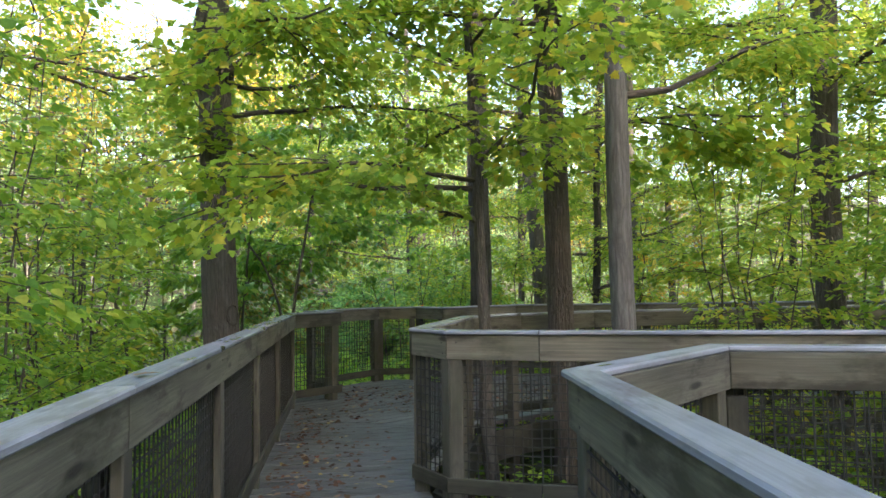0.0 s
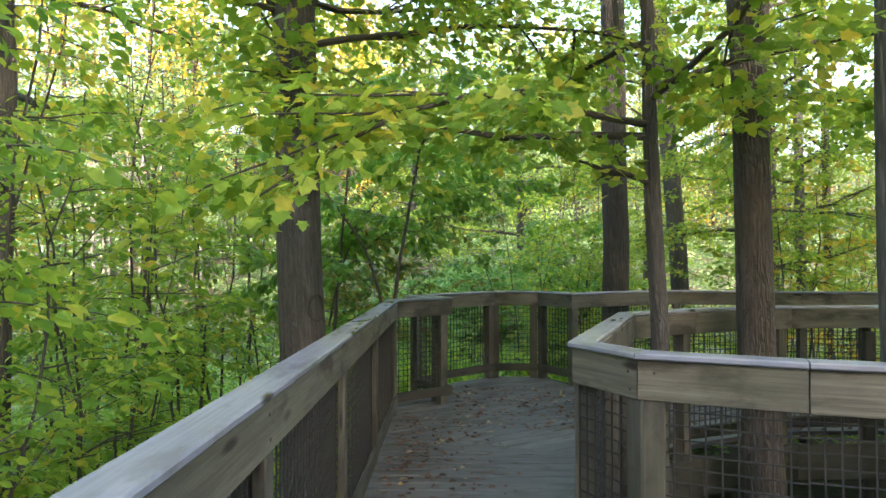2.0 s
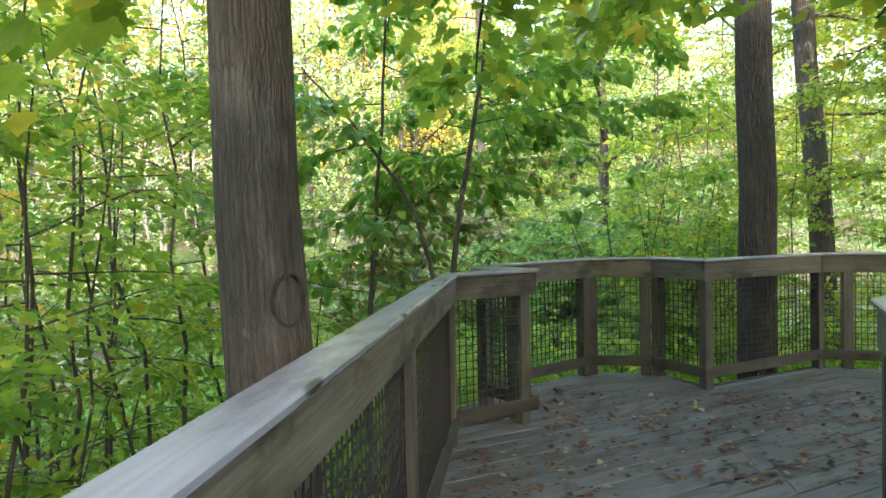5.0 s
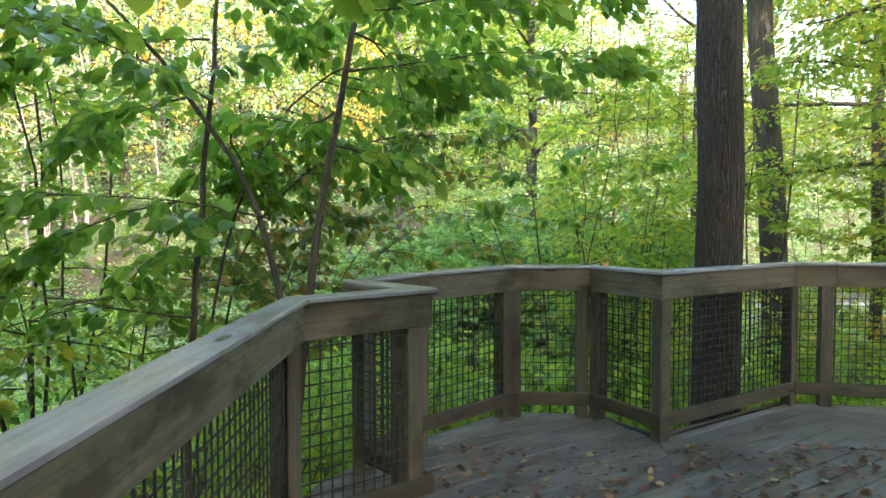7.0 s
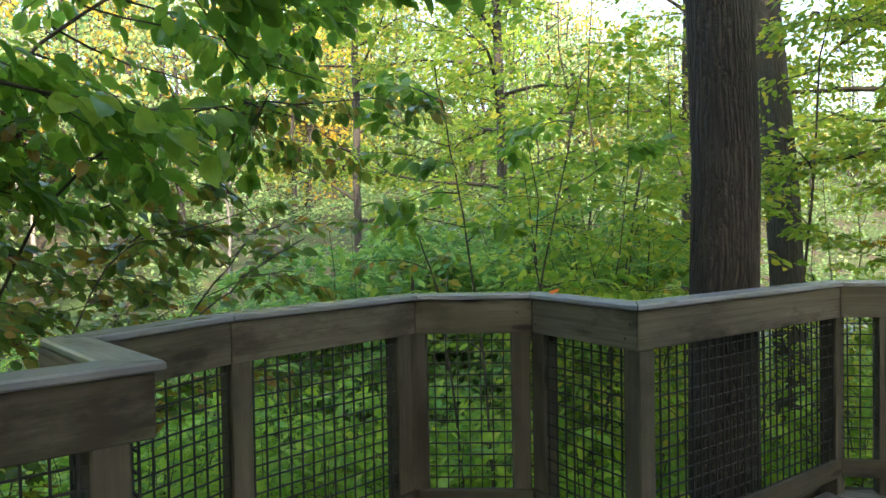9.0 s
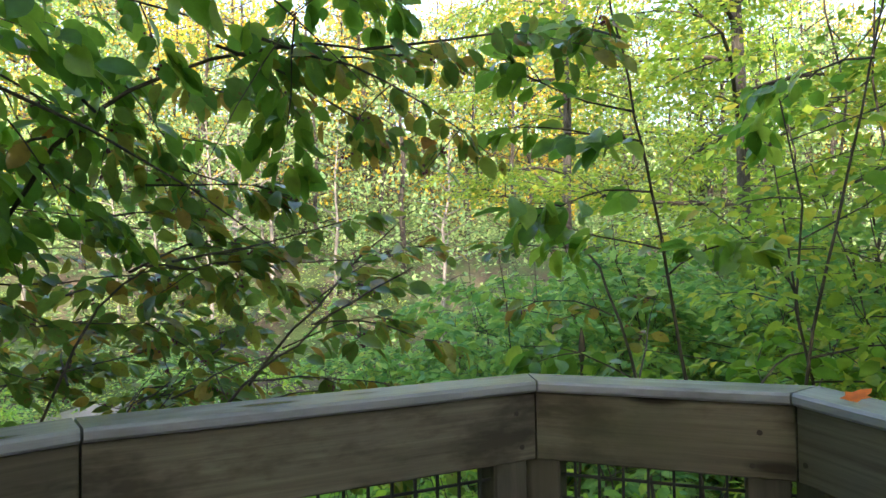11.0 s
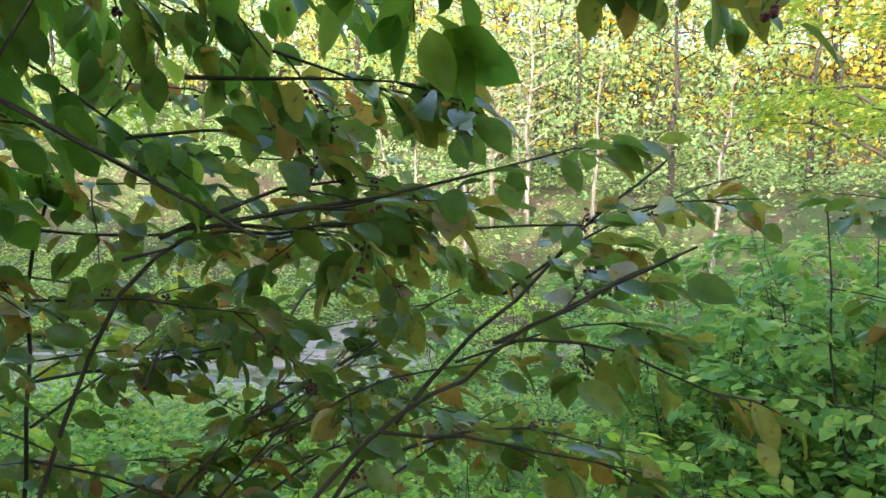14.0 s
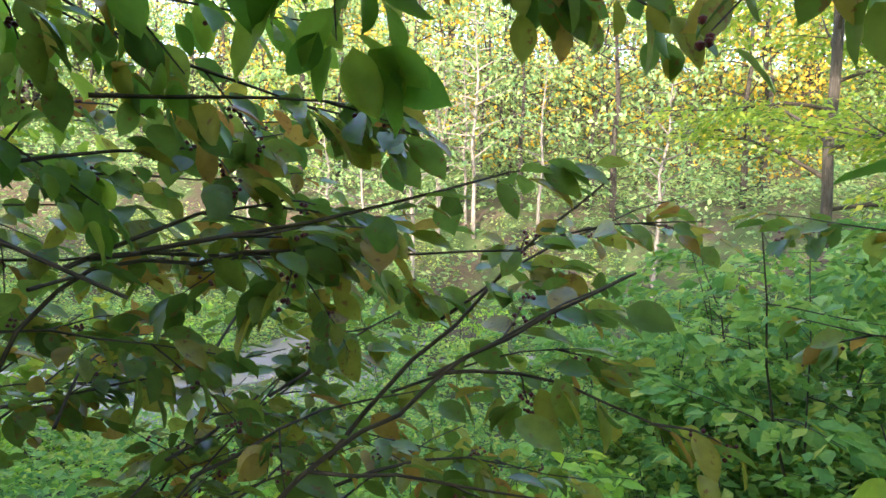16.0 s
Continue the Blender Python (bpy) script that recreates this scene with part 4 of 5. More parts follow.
tagged(ribbon("stream_bed", 2.1, 0.03, M_MUD), "bare grey-brown wet mud along the stream", "ground", kind="structure")
tagged(ribbon("water", 0.75, 0.07, M_WATER), "shallow still stream reflecting a pale sky", "water", kind="structure")

# ---- bushes and weeds on the valley floor and the slope ----
def weeds(name, label, seed, count, u0, u1, s0, s1, tall, size, material, clumps, spread):
    rng = np.random.default_rng(seed)
    cu, cs = rng.uniform(u0, u1, clumps), rng.uniform(s0, s1, clumps)
    ch = tall * rng.uniform(0.35, 1.0, clumps)
    k = rng.integers(0, clumps, count)
    a, rad = rng.uniform(0, 6.283, count), np.sqrt(rng.random(count)) * spread * rng.uniform(0.6, 1.3, clumps)[k]
    u, s = cu[k] + np.cos(a) * rad, cs[k] + np.sin(a) * rad
    d = np.min(np.hypot(u[:, None] - _line[None, ::3, 0], s[:, None] - _line[None, ::3, 1]), axis=1)
    ok = d > 1.75
    u, s, k, rad = u[ok], s[ok], k[ok], rad[ok]
    x, y = along(u, s)
    n = len(u)
    h = ch[k] * np.sqrt(np.maximum(0.05, 1 - (rad / (spread * 1.35)) ** 2)) * rng.random(n) ** 0.6
    P = np.stack([x, y, ground_z(x, y) + h], -1)
    D = rng.normal(0, 1, (n, 3))
    D[:, 2] = rng.uniform(-0.6, 0.5, n)
    N = np.array((0, 0, 1.0)) + rng.normal(0, 0.5, (n, 3))
    return tagged(leaf_cloud(name, P, D, N, size * rng.uniform(0.5, 1.2, n), LEAF_SMALL, material), label, "bushes", kind="stuff")


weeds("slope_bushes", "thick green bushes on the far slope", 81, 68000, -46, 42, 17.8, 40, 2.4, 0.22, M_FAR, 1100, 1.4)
weeds("valley_weeds", "tangled green weeds beside the stream", 82, 76000, -22, 16, 4.0, 20, 0.9, 0.13, M_HERB, 760, 0.9)
weeds("pale_weeds", "pale yellow-green weeds on the valley floor", 83, 60000, -26, 22, 5, 23, 1.4, 0.11, M_PALEWEED, 330, 0.8)

# ---- far woods on the slope beyond the stream ----


def far_tree(label, seed, height, wide, leaf, bark_m, leaves=1550, size=0.21, bare=0.06, girth=0.11):
    rng = np.random.default_rng(seed)
    root = new("tree")
    tagged(root, label, "tree", "far woods")
    pts = column(rng, (0, 0, -0.3), (rng.normal(0, 0.3), rng.normal(0, 0.3), height * 0.95), 8, 0.08)
    tube("trunk", pts, girth * np.linspace(1.1, 0.2, 8), bark_m, root, 8)
    lines, C = [], []
    for i in range(26):
        a, s = i * 2.4, bare + (1 - bare) * (i + rng.random()) / 26
        st = pts[0] + (pts[-1] - pts[0]) * s
        ln = wide * (0.35 + math.sin(math.pi * min(1, 0.15 + 0.85 * (s - bare) / (1 - bare))) * 0.75) * rng.uniform(0.6, 1.1)
        line = bough(rng, st, (math.cos(a), math.sin(a), rng.uniform(0.1, 0.7)), ln, 0.2, 4)
        lines.append((line, np.linspace(0.035, 0.008, 5)))
        C += [line[2], line[3], line[4], line[4] + rng.normal(0, 0.3, 3)]
    tubes("limb", lines, bark_m, root, 3)["kind"] = "stuff"
    if leaves:
        C = np.array(C)
        k = rng.integers(0, len(C), leaves)
        P = C[k] + rng.normal(0, 1, (leaves, 3)) * np.array((0.42, 0.42, 0.22)) * wide / 2.2
        D = rng.normal(0, 1, (leaves, 3))
        D[:, 2] -= 0.4
        N = np.array((0, 0, 1.0)) + rng.normal(0, 0.6, (leaves, 3))
        leaf_cloud("foliage", P, D, N, size * rng.uniform(0.5, 1.2, leaves), LEAF_SMALL, leaf, root)
    return root


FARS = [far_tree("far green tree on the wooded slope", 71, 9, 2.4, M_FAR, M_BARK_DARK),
        far_tree("far tree on the wooded slope, leaves coloured sunlit gold", 72, 11, 2.6, M_FARGOLD, M_BARK_DARK),
        far_tree("far yellow-green tree on the wooded slope", 73, 8, 2.6, M_FARLIME, M_BARK_DARK),
        far_tree("far dark evergreen-like tree on the slope", 74, 10, 2.0, M_SHADE, M_BARK_DARK, 1900, 0.19, 0.05),
        far_tree("slim bare white-barked tree at the stream bank", 75, 7.5, 1.5, M_FAR, M_WHITE, 260, 0.2, 0.3, 0.075)]


for _i, _ob in enumerate(FARS):
    _x, _y = along(-6 + 7.0 * _i, 33 + _i)
    _ob.location = (_x, _y, float(ground_z(np.array(_x), np.array(_y))))
_rng = np.random.default_rng(8)
for _x, _y in ((-12.9, 31.3), (-13.4, 28.6), (-14.9, 27.6), (-13.9, 30.6), (-14.4, 31.2), (-13.6, 31.8), (-16.8, 28.2), (-10.6, 31.5), (-19.5, 27), (-6.5, 31)):
    put(FARS[4], _x, _y, _rng.uniform(0, 6), _rng.uniform(0.75, 1.1))
for _i in range(26):
    _x, _y = _rng.uniform(-34, -12), _rng.uniform(-6, 20)
    if -0.35 * _x + 0.94 * (_y - 11) < 7:
        put(FARS[int(_rng.choice([0, 1, 2, 2, 1]))], _x, _y, _rng.uniform(0, 6), _rng.uniform(0.6, 0.95))
_spots = []
for _i in range(4000):
    if len(_spots) >= 145:
        break
    _u, _s = _rng.uniform(-50, 52), 25.0 + 34 * _rng.random() ** 1.3
    if any((_u - a) ** 2 + (_s - b) ** 2 < 5.0 for a, b in _spots):
        continue
    _spots.append((_u, _s))
    _g = np.clip((_s - 29) / 10, 0, 1)
    # more gold higher up, so sunlit treetops are partly leaf colour
    _k = int(_rng.choice([0, 1, 2, 3], p=[0.45 - 0.22 * _g, 0.01 + 0.42 * _g, 0.3 - 0.1 * _g, 0.24 - 0.1 * _g]))
    put(FARS[_k], *along(_u, _s), _rng.uniform(0, 6.28), _rng.uniform(0.8, 1.3) * (1 + 0.25 * _g))

for _i in range(64):
    _u, _s = _rng.uniform(-46, 44), 34.0 + 24 * _rng.random()
    put(FARS[int(_rng.choice([1, 1, 2, 0])) if _s > 45 else int(_rng.choice([2, 2, 0, 3]))], *along(_u, _s), _rng.uniform(0, 6.28), _rng.uniform(1.2, 1.5))

weeds("field_weeds", "pale yellow-green weeds in the open ground", 84, 26000, -34, -10, -8, 6, 1.3, 0.17, M_FARLIME, 260, 1.0)

# ---- the dogwood at the notch of the railing and the bushes at its outlook ----


def hand_shrub(name, label, category, seed, stems, boughs, leaf, shape, size, reach, per_metre, berries=0, droop=0.3, hang=0.5, clear=((0.08, 11.4, 1.42), 0.8)):
    """A shrub from its main stems (points, radius) and leafy boughs (start, way, length)."""
    rng = np.random.default_rng(seed)
    root = new(name)
    tagged(root, label, category, "undergrowth")
    for pts, r in stems:
        pts = np.array(pts, float)
        q = np.linspace(0, len(pts) - 1, 4 * len(pts))
        fine = np.stack([np.interp(q, np.arange(len(pts)), pts[:, k]) for k in range(3)], -1)
        for _ in range(3):
            fine[1:-1] = (fine[:-2] + 2 * fine[1:-1] + fine[2:]) / 4
        fine[1:-1] += rng.normal(0, 0.006, (len(fine) - 2, 3))
        tube("stem", fine, np.linspace(r, r * 0.35, len(fine)), M_TWIG, root, 8, 0.08, rng=rng)
    lines, Ps, Ds, Ns, B = [], [], [], [], []
    for start, way, length in boughs:
        line = bough(rng, start, way, length, droop, 6, 0.09)
        tube("branch", line, np.linspace(0.0035 + 0.002 * length, 0.0015, 7), M_TWIG, root, 6)
        for _ in range(max(2, int(length * 3))):
            j = rng.integers(1, 6)
            sd = unit(rng.normal(0, 1, 3) * (1, 1, 0.3) + 1.2 * unit(line[j + 1] - line[j]))
            tw = bough(rng, line[j], sd, length * rng.uniform(0.2, 0.4), droop, 4)
            lines.append((tw, np.linspace(0.003, 0.0012, 5)))
            for a_, b_ in zip((Ps, Ds, Ns), spray(rng, tw, max(3, int(per_metre * length * 0.25)), reach * 0.6)):
                a_.append(b_)
            B.append(tw[-1])
            B.append(tw[2])
        for a_, b_ in zip((Ps, Ds, Ns), spray(rng, line, max(4, int(per_metre * length * 0.5)), reach)):
            a_.append(b_)
    tubes("twig", lines, M_TWIG, root, 4)["kind"] = "stuff"
    P, D, N = np.concatenate(Ps), np.concatenate(Ds), np.concatenate(Ns)
    D[:, 2] -= hang * rng.uniform(-0.6, 1.6, len(D))
    N += rng.normal(0, 0.3, N.shape)
    far = np.linalg.norm(P - np.array(clear[0]), axis=1) > clear[1]
    # the way over the deck is kept clear of leaves
    for (ax, ay), (bx, by) in (((0.68, 9.3), (0.5, 10.6)), ((0.5, 10.6), (0.1, 11.4))):
        a, d = np.array((ax, ay)), np.array((bx - ax, by - ay))
        f = np.clip((P[:, :2] - a) @ d / (d @ d), 0, 1)[:, None]
        far &= (np.linalg.norm(P[:, :2] - a - f * d, axis=1) > 0.45) | (P[:, 2] > 1.95)
    P, D, N = P[far], D[far], N[far]
    leaf_cloud("foliage", P, D, N, size * rng.uniform(0.6, 1.15, len(P)), shape, leaf, root)
    if berries:
        bm = bmesh.new()
        for c in B[:: max(1, len(B) // berries)]:
            for _ in range(5):
                m = Matrix.Translation(Vector(c) + Vector(rng.normal(0, 0.009, 3)) - Vector((0, 0, 0.012)))
                bmesh.ops.create_icosphere(bm, subdivisions=1, radius=float(rng.uniform(0.004, 0.0065)), matrix=m)
        part("fruit", bm, M_BERRY, root, "small dark red berries")["kind"] = "stuff"
    return root


hand_shrub("shrub", "many-stemmed dogwood growing in the notch of the railing", "shrub", 91,
           [([(-0.95, 10.0, -1.1), (-0.86, 10.0, 0.7), (-0.74, 10.07, 1.6), (-0.58, 10.2, 2.5), (-0.45, 10.35, 3.6)], 0.027),
            ([(-0.97, 10.05, -1.1), (-0.90, 10.02, 0.8), (-1.06, 10.1, 1.5), (-1.5, 10.2, 2.1), (-1.95, 10.3, 2.6)], 0.021),
            ([(-1.5, 10.3, -1.1), (-1.48, 10.25, 0.6), (-1.36, 10.3, 1.9), (-1.3, 10.4, 3.2)], 0.024)],
           [((-0.66, 10.13, 2.1), (1.0, 0.75, 0.22), 1.7), ((-0.62, 10.16, 2.3), (0.5, 1.0, 0.15), 1.9), ((-0.6, 10.18, 2.4), (1.0, 0.25, 0.4), 1.3),
            ((-0.72, 10.08, 1.75), (0.35, 1.0, 0.10), 1.6), ((-0.7, 10.1, 1.9), (-0.4, 1.0, 0.1), 1.8), ((-0.55, 10.25, 2.7), (0.2, 1.0, 0.1), 2.2),
            ((-0.5, 10.3, 3.0), (1.0, 0.6, 0.2), 1.9), ((-0.5, 10.3, 3.2), (0.4, -0.8, 0.2), 1.2), ((-0.47, 10.33, 3.4), (-0.7, 0.7, 0.3), 1.6),
            ((-1.0, 10.08, 1.4), (-0.8, -0.5, 0.2), 1.3), ((-1.2, 10.13, 1.8), (-0.3, 1.0, 0.1), 1.6), ((-1.4, 10.2, 2.0), (-0.8, 0.6, 0.1), 1.4), ((-1.7, 10.25, 2.3), (-0.2, -1.0, 0.1), 1.3),
            ((-1.9, 10.3, 2.55), (-1.0, 0.2, 0.2), 1.2), ((-1.42, 10.3, 1.2), (-0.7, 0.7, 0.05), 1.3), ((-1.4, 10.3, 1.5), (-0.6, -0.9, 0.1), 1.2), ((-1.36, 10.3, 2.0), (-0.2, -1.0, 0.2), 1.2),
            ((-1.35, 10.3, 2.3), (-1.0, 0.1, 0.2), 1.4), ((-1.33, 10.35, 2.6), (0.3, 1.0, 0.1), 1.7), ((-1.3, 10.4, 3.0), (-0.4, 0.9, 0.3), 1.5), ((-1.3, 10.4, 2.9), (0.2, -1.0, 0.3), 1.2),
            ((-0.86, 10.0, 1.0), (-0.9, 0.5, 0.1), 1.0), ((-1.45, 10.25, 0.9), (-1.0, -0.2, 0.1), 1.1)],
           M_BROAD, LEAF_FINE, 0.105, 0.26, 95, 0, 0.35, 0.25)

hand_shrub("shrub", "dogwood with drooping reddening leaves and dark berries", "shrub", 92,
           [([(-1.75, 11.9, -1.3), (-1.4, 12.02, 0.2), (-0.935, 12.229, 0.892), (-0.713, 12.413, 1.119), (-0.388, 12.648, 1.336)], 0.0085),
            ([(-1.85, 12.1, -1.3), (-1.5, 12.3, 0.2), (-0.996, 12.482, 0.937), (-0.795, 12.95, 1.361), (-0.6, 13.03, 1.55)], 0.009),
            ([(-1.8, 11.8, -1.3), (-1.5, 11.75, 0.6), (-1.15, 11.85, 1.33), (-0.957, 12.14, 1.357), (-0.617, 12.592, 1.369)], 0.0065)],
           [((-0.713, 12.413, 1.119), (0.8, 0.62, 0.42), 0.48), ((-0.72, 12.41, 1.12), (0.95, 0.75, 0.12), 0.55), ((-0.90, 12.26, 0.92), (0.9, 0.5, -0.05), 0.55),
            ((-0.934, 12.75, 1.167), (0.75, 0.85, 0.95), 0.75), ((-0.795, 12.95, 1.361), (1.0, 0.1, 0.35), 0.45), ((-0.97, 12.6, 1.0), (0.9, 0.6, 0.4), 0.5),
            ((-0.99, 11.956, 1.365), (0.5, 0.85, 0.06), 0.85), ((-1.05, 11.9, 1.35), (-0.2, 1.0, 0.12), 0.8), ((-0.95, 12.14, 1.357), (0.1, 1.0, -0.08), 0.6), ((-1.1, 11.88, 1.33), (0.2, 0.9, 0.25), 0.8),
            ((-1.05, 11.9, 1.62), (0.45, 1.0, 0.04), 0.62), ((-1.2, 11.8, 1.5), (0.1, 1.0, 0.3), 0.7), ((-1.25, 12.0, 1.75), (0.6, 0.9, -0.05), 0.65),
            ((-1.4, 12.02, 0.5), (-0.2, 1.0, 0.5), 0.9), ((-1.5, 12.3, 0.3), (0.3, 1.0, 0.35), 1.0), ((-1.3, 12.4, 0.55), (0.1, 1.0, 0.2), 0.9), ((-1.2, 12.1, 0.5), (0.6, 1.0, 0.1), 0.9),
            ((-1.6, 12.2, 0.2), (-0.7, 1.0, 0.5), 1.0), ((-1.5, 12.1, 0.6), (-0.4, 0.9, 0.3), 0.9), ((-1.3, 12.35, 0.35), (0.5, 1.0, 0.0), 0.9), ((-1.45, 12.3, 0.8), (-0.1, 1.0, 0.1), 0.8),
            ((-1.1, 12.5, 0.75), (0.7, 0.9, 0.25), 0.8), ((-1.0, 12.55, 0.6), (0.9, 0.7, 0.1), 0.8), ((-1.3, 12.5, 0.95), (0.2, 1.0, 0.2), 0.8), ((-1.5, 12.4, 1.0), (-0.5, 1.0, 0.2), 0.9), ((-1.2, 12.2, 0.85), (0.2, 1.0, 0.4), 0.7),
            ((-1.6, 12.1, 0.9), (-0.9, 0.6, 0.2), 0.9), ((-1.5, 12.0, 1.25), (-0.7, 0.8, 0.1), 0.8), ((-1.35, 12.3, 1.3), (-0.2, 1.0, 0.1), 0.8), ((-1.2, 12.6, 0.4), (0.6, 1.0, 0.05), 0.9), ((-1.6, 12.5, 0.5), (-0.2, 1.0, 0.2), 1.0)],
           M_DOG, LEAF_FINE, 0.098, 0.17, 60, 130, 0.2, 0.15)

hand_shrub("shrub", "overhanging dogwood spray with large hanging leaves", "shrub", 93,
           [([(-2.1, 11.9, -1.2), (-1.7, 11.75, 1.2), (-1.1, 11.6, 1.8), (-0.5, 11.8, 2.02), (-0.2, 12.1, 2.02)], 0.010)],
           [((-0.62, 11.7, 1.98), (0.5, 1.0, -0.12), 0.85), ((-0.5, 11.75, 2.0), (0.9, 0.8, 0.0), 0.8), ((-0.3, 12.0, 2.02), (1.0, 0.5, 0.05), 0.85), ((-0.75, 11.6, 1.9), (-0.1, 1.0, 0.0), 0.8),
            ((-0.9, 11.5, 1.8), (-0.6, 0.9, 0.1), 0.8), ((-0.4, 11.9, 2.0), (0.2, 1.0, 0.05), 0.7), ((-1.0, 11.47, 1.7), (-0.9, 0.5, 0.2), 0.7)],
           M_DOG, LEAF_FINE, 0.085, 0.17, 100, 50, 0.2, 0.7)

hand_shrub("shrub", "dogwood boughs hanging dark and thick over the railing", "shrub", 96,
           [([(-1.9, 11.2, -1.2), (-1.6, 11.15, 1.3), (-1.2, 11.2, 2.1), (-0.8, 11.4, 2.45), (-0.5, 11.6, 2.5)], 0.012)],
           [((-1.1, 11.25, 2.2), (0.7, 0.8, -0.2), 0.95), ((-1.0, 11.3, 2.3), (1.0, 0.5, -0.1), 0.9), ((-0.9, 11.35, 2.35), (0.8, 1.0, -0.1), 1.0), ((-1.3, 11.2, 2.0), (0.5, 1.0, -0.15), 0.9), ((-1.4, 11.2, 1.8), (0.3, 1.0, -0.1), 0.9),
            ((-1.25, 11.2, 2.05), (-0.2, 1.0, -0.1), 0.9), ((-0.7, 11.5, 2.45), (1.0, 0.8, 0.0), 0.9), ((-0.6, 11.55, 2.5), (0.3, 1.0, 0.0), 0.9), ((-1.5, 11.15, 1.6), (0.1, 1.0, 0.05), 0.9), ((-1.5, 11.15, 1.7), (-0.7, 0.9, 0.1), 0.9),
            ((-0.55, 11.6, 2.5), (0.9, -0.1, 0.1), 0.8), ((-1.2, 11.2, 2.1), (0.4, 0.9, 0.2), 1.0)],
           M_BROAD, LEAF_FINE, 0.088, 0.2, 85, 40, 0.25, 0.5, ((0.3, 10.9, 1.42), 0.9))

hand_shrub("shrub", "dogwood with dull green leaves and dark berries below the railing", "shrub", 97,
           [([(-2.3, 12.0, -1.3), (-2.15, 12.0, 0.4), (-1.95, 11.95, 1.3), (-1.6, 12.1, 1.75)], 0.009), ([(-2.3, 12.4, -1.3), (-2.0, 12.4, 0.2), (-1.7, 12.6, 0.8)], 0.008)],
           [((-2.15, 12.0, 0.4), (0.8, 0.5, 0.25), 0.95), ((-2.1, 12.0, 0.6), (0.9, 0.3, 0.15), 0.9), ((-2.05, 11.98, 0.85), (0.8, 0.7, 0.15), 0.95), ((-2.0, 11.95, 1.1), (0.9, 0.4, 0.1), 0.9), ((-1.95, 11.95, 1.3), (0.7, 0.8, 0.05), 0.95),
            ((-1.8, 12.0, 1.5), (0.8, 0.6, 0.1), 0.8), ((-1.7, 12.05, 1.65), (0.3, 1.0, 0.1), 0.8), ((-2.0, 12.4, 0.2), (0.7, 0.5, 0.3), 0.9), ((-1.9, 12.45, 0.4), (0.5, 0.9, 0.3), 0.9), ((-1.7, 12.6, 0.8), (0.8, 0.6, 0.2), 0.9), ((-1.8, 12.5, 0.6), (0.2, 1.0, 0.4), 0.9), ((-2.1, 12.0, 0.7), (-0.2, 1.0, 0.4), 0.9)],
           M_DOG, LEAF_FINE, 0.09, 0.18, 70, 80, 0.2, 0.12)

hand_shrub("shrub", "dogwood thick with green leaves beside the corner of the railing", "shrub", 98,
           [([(-2.3, 11.3, -1.3), (-2.2, 11.3, 0.4), (-2.05, 11.35, 1.2), (-1.8, 11.5, 1.8)], 0.010), ([(-2.6, 11.8, -1.3), (-2.5, 11.8, 0.5), (-2.3, 11.9, 1.4)], 0.009)],
           [((-2.2, 11.3, 0.3), (0.8, 0.3, 0.2), 0.8), ((-2.2, 11.3, 0.5), (0.9, 0.1, 0.15), 0.8), ((-2.15, 11.3, 0.75), (0.8, 0.5, 0.15), 0.8), ((-2.1, 11.32, 1.0), (0.9, 0.2, 0.1), 0.8), ((-2.05, 11.35, 1.2), (0.8, 0.6, 0.05), 0.85),
            ((-1.95, 11.4, 1.4), (0.8, 0.2, 0.1), 0.75), ((-1.9, 11.45, 1.6), (0.6, 0.8, 0.1), 0.8), ((-1.8, 11.5, 1.8), (0.7, -0.2, 0.15), 0.7), ((-2.5, 11.8, 0.5), (0.8, 0.5, 0.3), 0.9), ((-2.45, 11.82, 0.8), (0.9, 0.2, 0.2), 0.9),
            ((-2.4, 11.85, 1.1), (0.7, 0.6, 0.2), 0.9), ((-2.3, 11.9, 1.4), (0.8, 0.4, 0.2), 0.9), ((-2.5, 11.8, 0.2), (0.7, 0.7, 0.2), 0.9), ((-2.2, 11.3, 0.1), (0.6, 0.6, 0.3), 0.9)],
           M_DOG, LEAF_FINE, 0.085, 0.2, 80, 50, 0.2, 0.12)

hand_shrub("shrub", "bush with broad bright leaves beside the outlook", "shrub", 94,
           [([(0.75, 12.75, -1.1), (0.72, 12.7, 0.4), (0.62, 12.6, 1.1), (0.52, 12.45, 1.75), (0.42, 12.4, 2.3)], 0.009),
            ([(0.8, 12.8, -1.1), (0.95, 12.75, 0.5), (1.15, 12.7, 1.5), (1.3, 12.6, 2.3)], 0.009)],
           [((0.55, 12.5, 1.58), (-1.0, -0.25, 0.18), 0.5), ((0.59, 12.55, 1.38), (-1.0, -0.1, 0.3), 0.45), ((0.52, 12.46, 1.75), (-1.0, -0.3, 0.05), 0.5), ((0.5, 12.45, 1.85), (-0.6, -0.2, 0.1), 0.5),
            ((0.6, 12.6, 1.3), (0.3, -0.5, 0.3), 0.4), ((0.68, 12.65, 0.8), (-0.9, 0.3, 0.4), 0.7), ((0.7, 12.7, 0.6), (-0.4, 0.9, 0.4), 0.8), ((1.05, 12.72, 1.0), (0.8, 0.4, 0.3), 0.8),
            ((1.2, 12.68, 1.6), (0.6, 0.7, 0.3), 0.9), ((1.25, 12.62, 2.0), (-0.3, 0.9, 0.3), 0.9), ((0.46, 12.42, 2.1), (-0.5, 0.6, 0.4), 0.8), ((1.0, 12.73, 0.7), (-0.1, 1.0, 0.3), 0.8), ((0.9, 12.75, 0.9), (0.5, 1.0, 0.3), 0.9)],
           M_BROAD, LEAF_FINE, 0.108, 0.13, 70, 0, 0.25, 0.4)

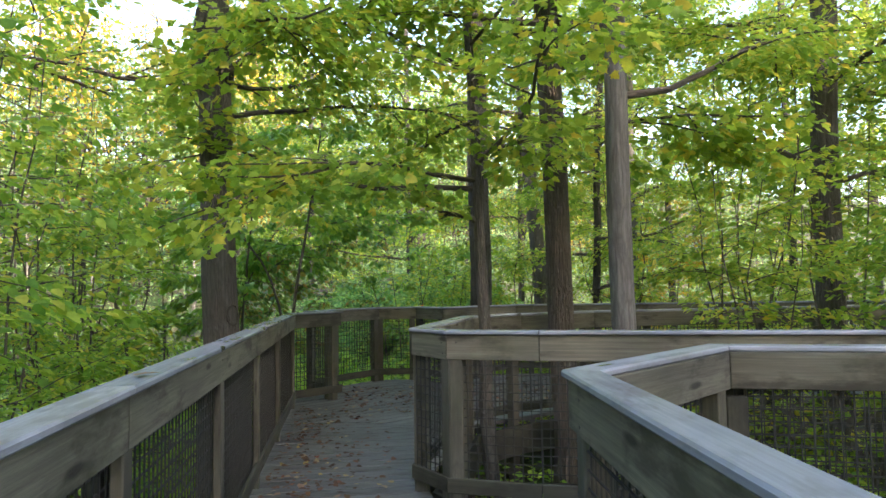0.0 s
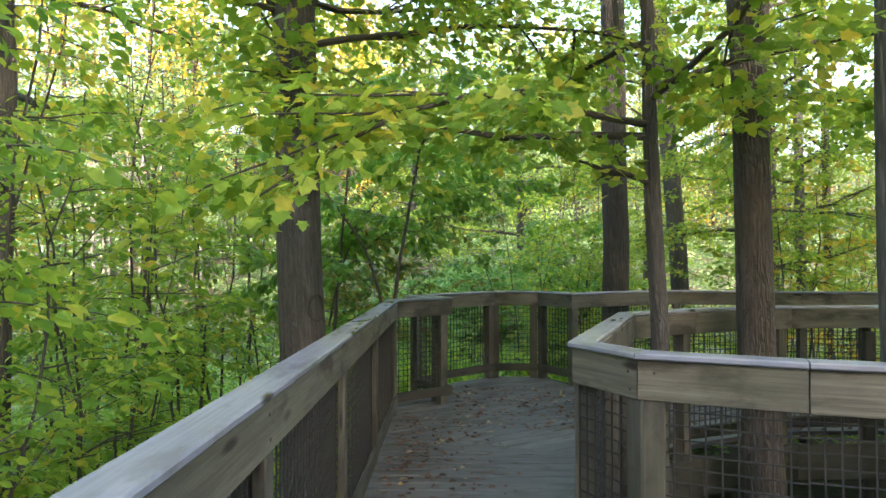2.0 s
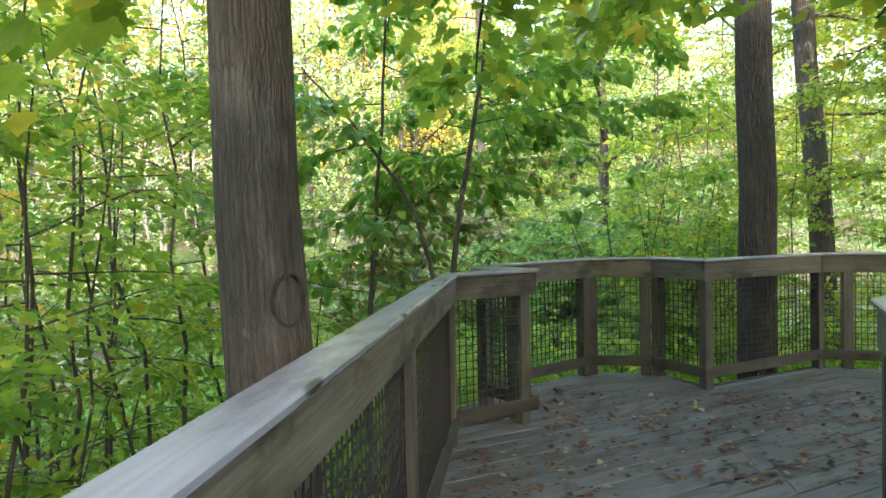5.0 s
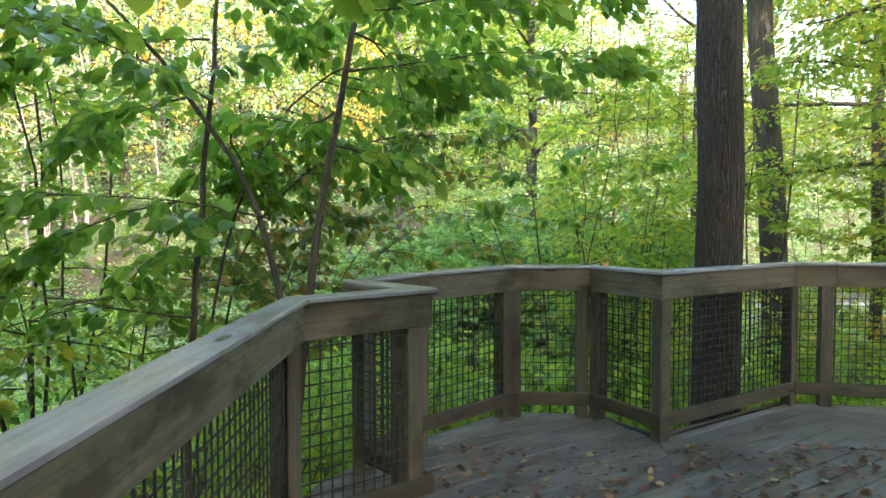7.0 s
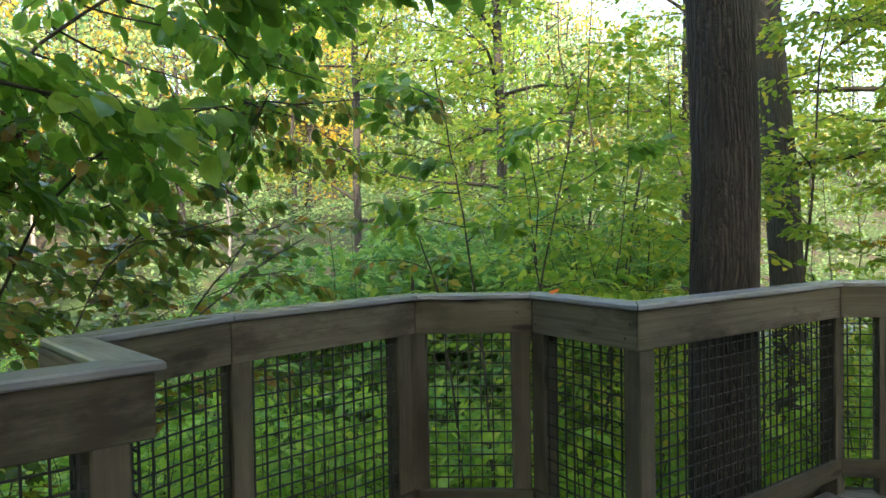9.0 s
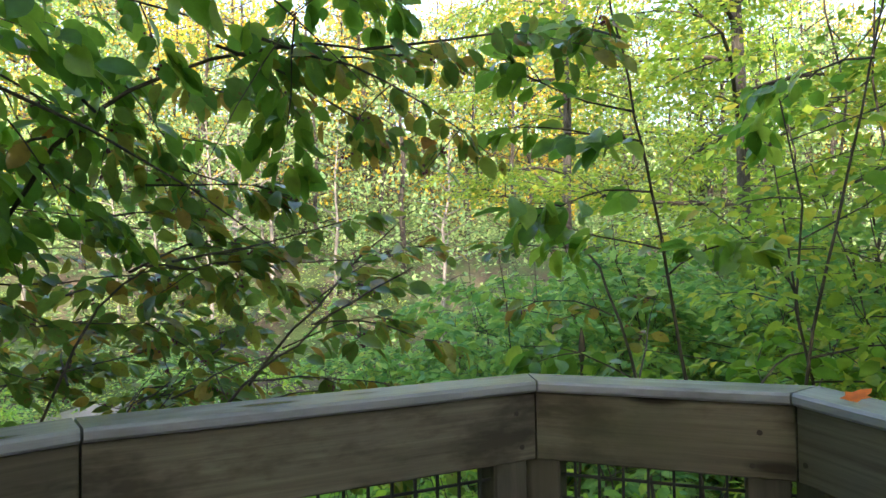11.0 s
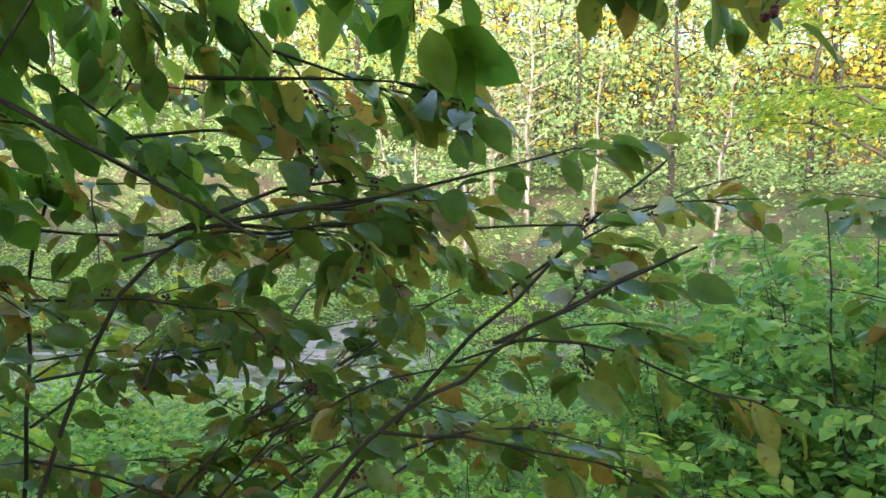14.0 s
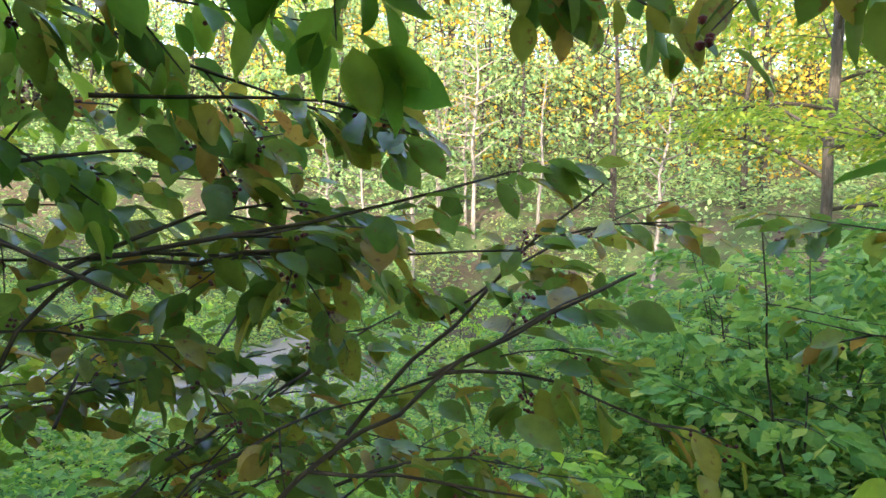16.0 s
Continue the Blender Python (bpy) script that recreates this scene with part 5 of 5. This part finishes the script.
hand_shrub("shrub", "thin arching dogwood shoot with rusty leaves", "shrub", 95,
           [([(0.6, 13.4, -1.2), (0.5, 13.3, 0.6), (0.29, 13.28, 1.4), (0.04, 13.37, 1.45)], 0.01)],
           [((0.29, 13.28, 1.4), (-1.0, 0.1, 0.25), 0.65), ((0.35, 13.28, 1.1), (-1.0, 0.15, 0.35), 0.6), ((0.45, 13.3, 0.8), (0.2, 0.6, 0.6), 0.7)],
           M_DOG, LEAF_FINE, 0.085, 0.11, 60, 16, 0.25, 0.4)

# the layered bush on the bank, and bright low plants under the outlook
_big = thicket("wide layered green bush on the bank", 53, 14, 3.0, 1.6, M_HERB, LEAF_SMALL, 0.13, 95, 0.25, 10, 0.85, 0.34, "shrub", (-0.5, 16.5), 0.014)
for _x, _y, _t, _sc in ((0.9, 16.9, 1.0, 1.05), (-1.7, 16.9, 2.4, 0.85), (1.9, 15.6, 4.0, 0.95), (0.4, 18.6, 5.1, 1.1), (2.6, 18.0, 0.4, 1.1)):
    put(_big, _x, _y, _t, _sc)
_low = thicket("low plant with bright green leaves below the railing", 54, 9, 1.25, 0.7, M_LIME, LEAF_OVAL, 0.11, 40, 0.3, 6, 0.4, 0.2, "shrub", (-0.85, 13.35), 0.008)
for _x, _y, _t, _sc in ((-0.1, 13.5, 1.0, 1.0), (-1.7, 13.7, 2.0, 1.1), (0.35, 12.9, 3.0, 0.85), (-0.5, 14.4, 4.0, 1.1), (0.6, 14.3, 5.0, 1.1), (-1.5, 14.9, 0.6, 1.1), (0.4, 12.3, 2.6, 0.75), (-1.3, 12.0, 1.6, 0.8), (-0.2, 12.6, 3.3, 0.8), (1.4, 12.5, 0.5, 0.8),
                          (2.9, 12.7, 1.5, 0.9), (-1.7, 10.9, 4.5, 0.8), (-1.5, 11.6, 0.9, 1.0), (-0.4, 12.9, 2.1, 1.15), (0.6, 13.0, 4.2, 1.15), (1.35, 12.9, 5.3, 1.15), (2.1, 13.1, 0.1, 1.2), (3.4, 13.0, 2.9, 1.15), (-1.5, 12.6, 3.9, 1.1)):
    put(_low, _x, _y, _t, _sc)

# the spreading bush with light green leaves beyond the outlook
_lime = thicket("spreading bush with light green leaves beyond the railing", 57, 6, 3.5, 1.0, M_MAPLE, LEAF_OVAL, 0.078, 62, 0.36, 11, 0.95, 0.26, "shrub", (1.35, 13.3), 0.013)
put(_lime, 2.3, 14.4, 2.2, 1.0)

# a dead flower stalk
_stalk = new("dead_stalk")
tagged(_stalk, "thin dark dead flower stalk standing beyond the railing", "plant")
tube("stem", column(np.random.default_rng(3), (0.22, 12.9, -1.2), (0.25, 12.89, 0.95), 7, 0.012), np.linspace(0.008, 0.006, 7), M_TWIG, _stalk, 6)
tube("seed_head", [(0.25, 12.89, 0.93), (0.25, 12.89, 0.97), (0.252, 12.888, 1.03), (0.25, 12.89, 1.08)], [0.006, 0.014, 0.012, 0.003], M_TWIG, _stalk, 7, 0.3, "rough dark seed head", np.random.default_rng(4))
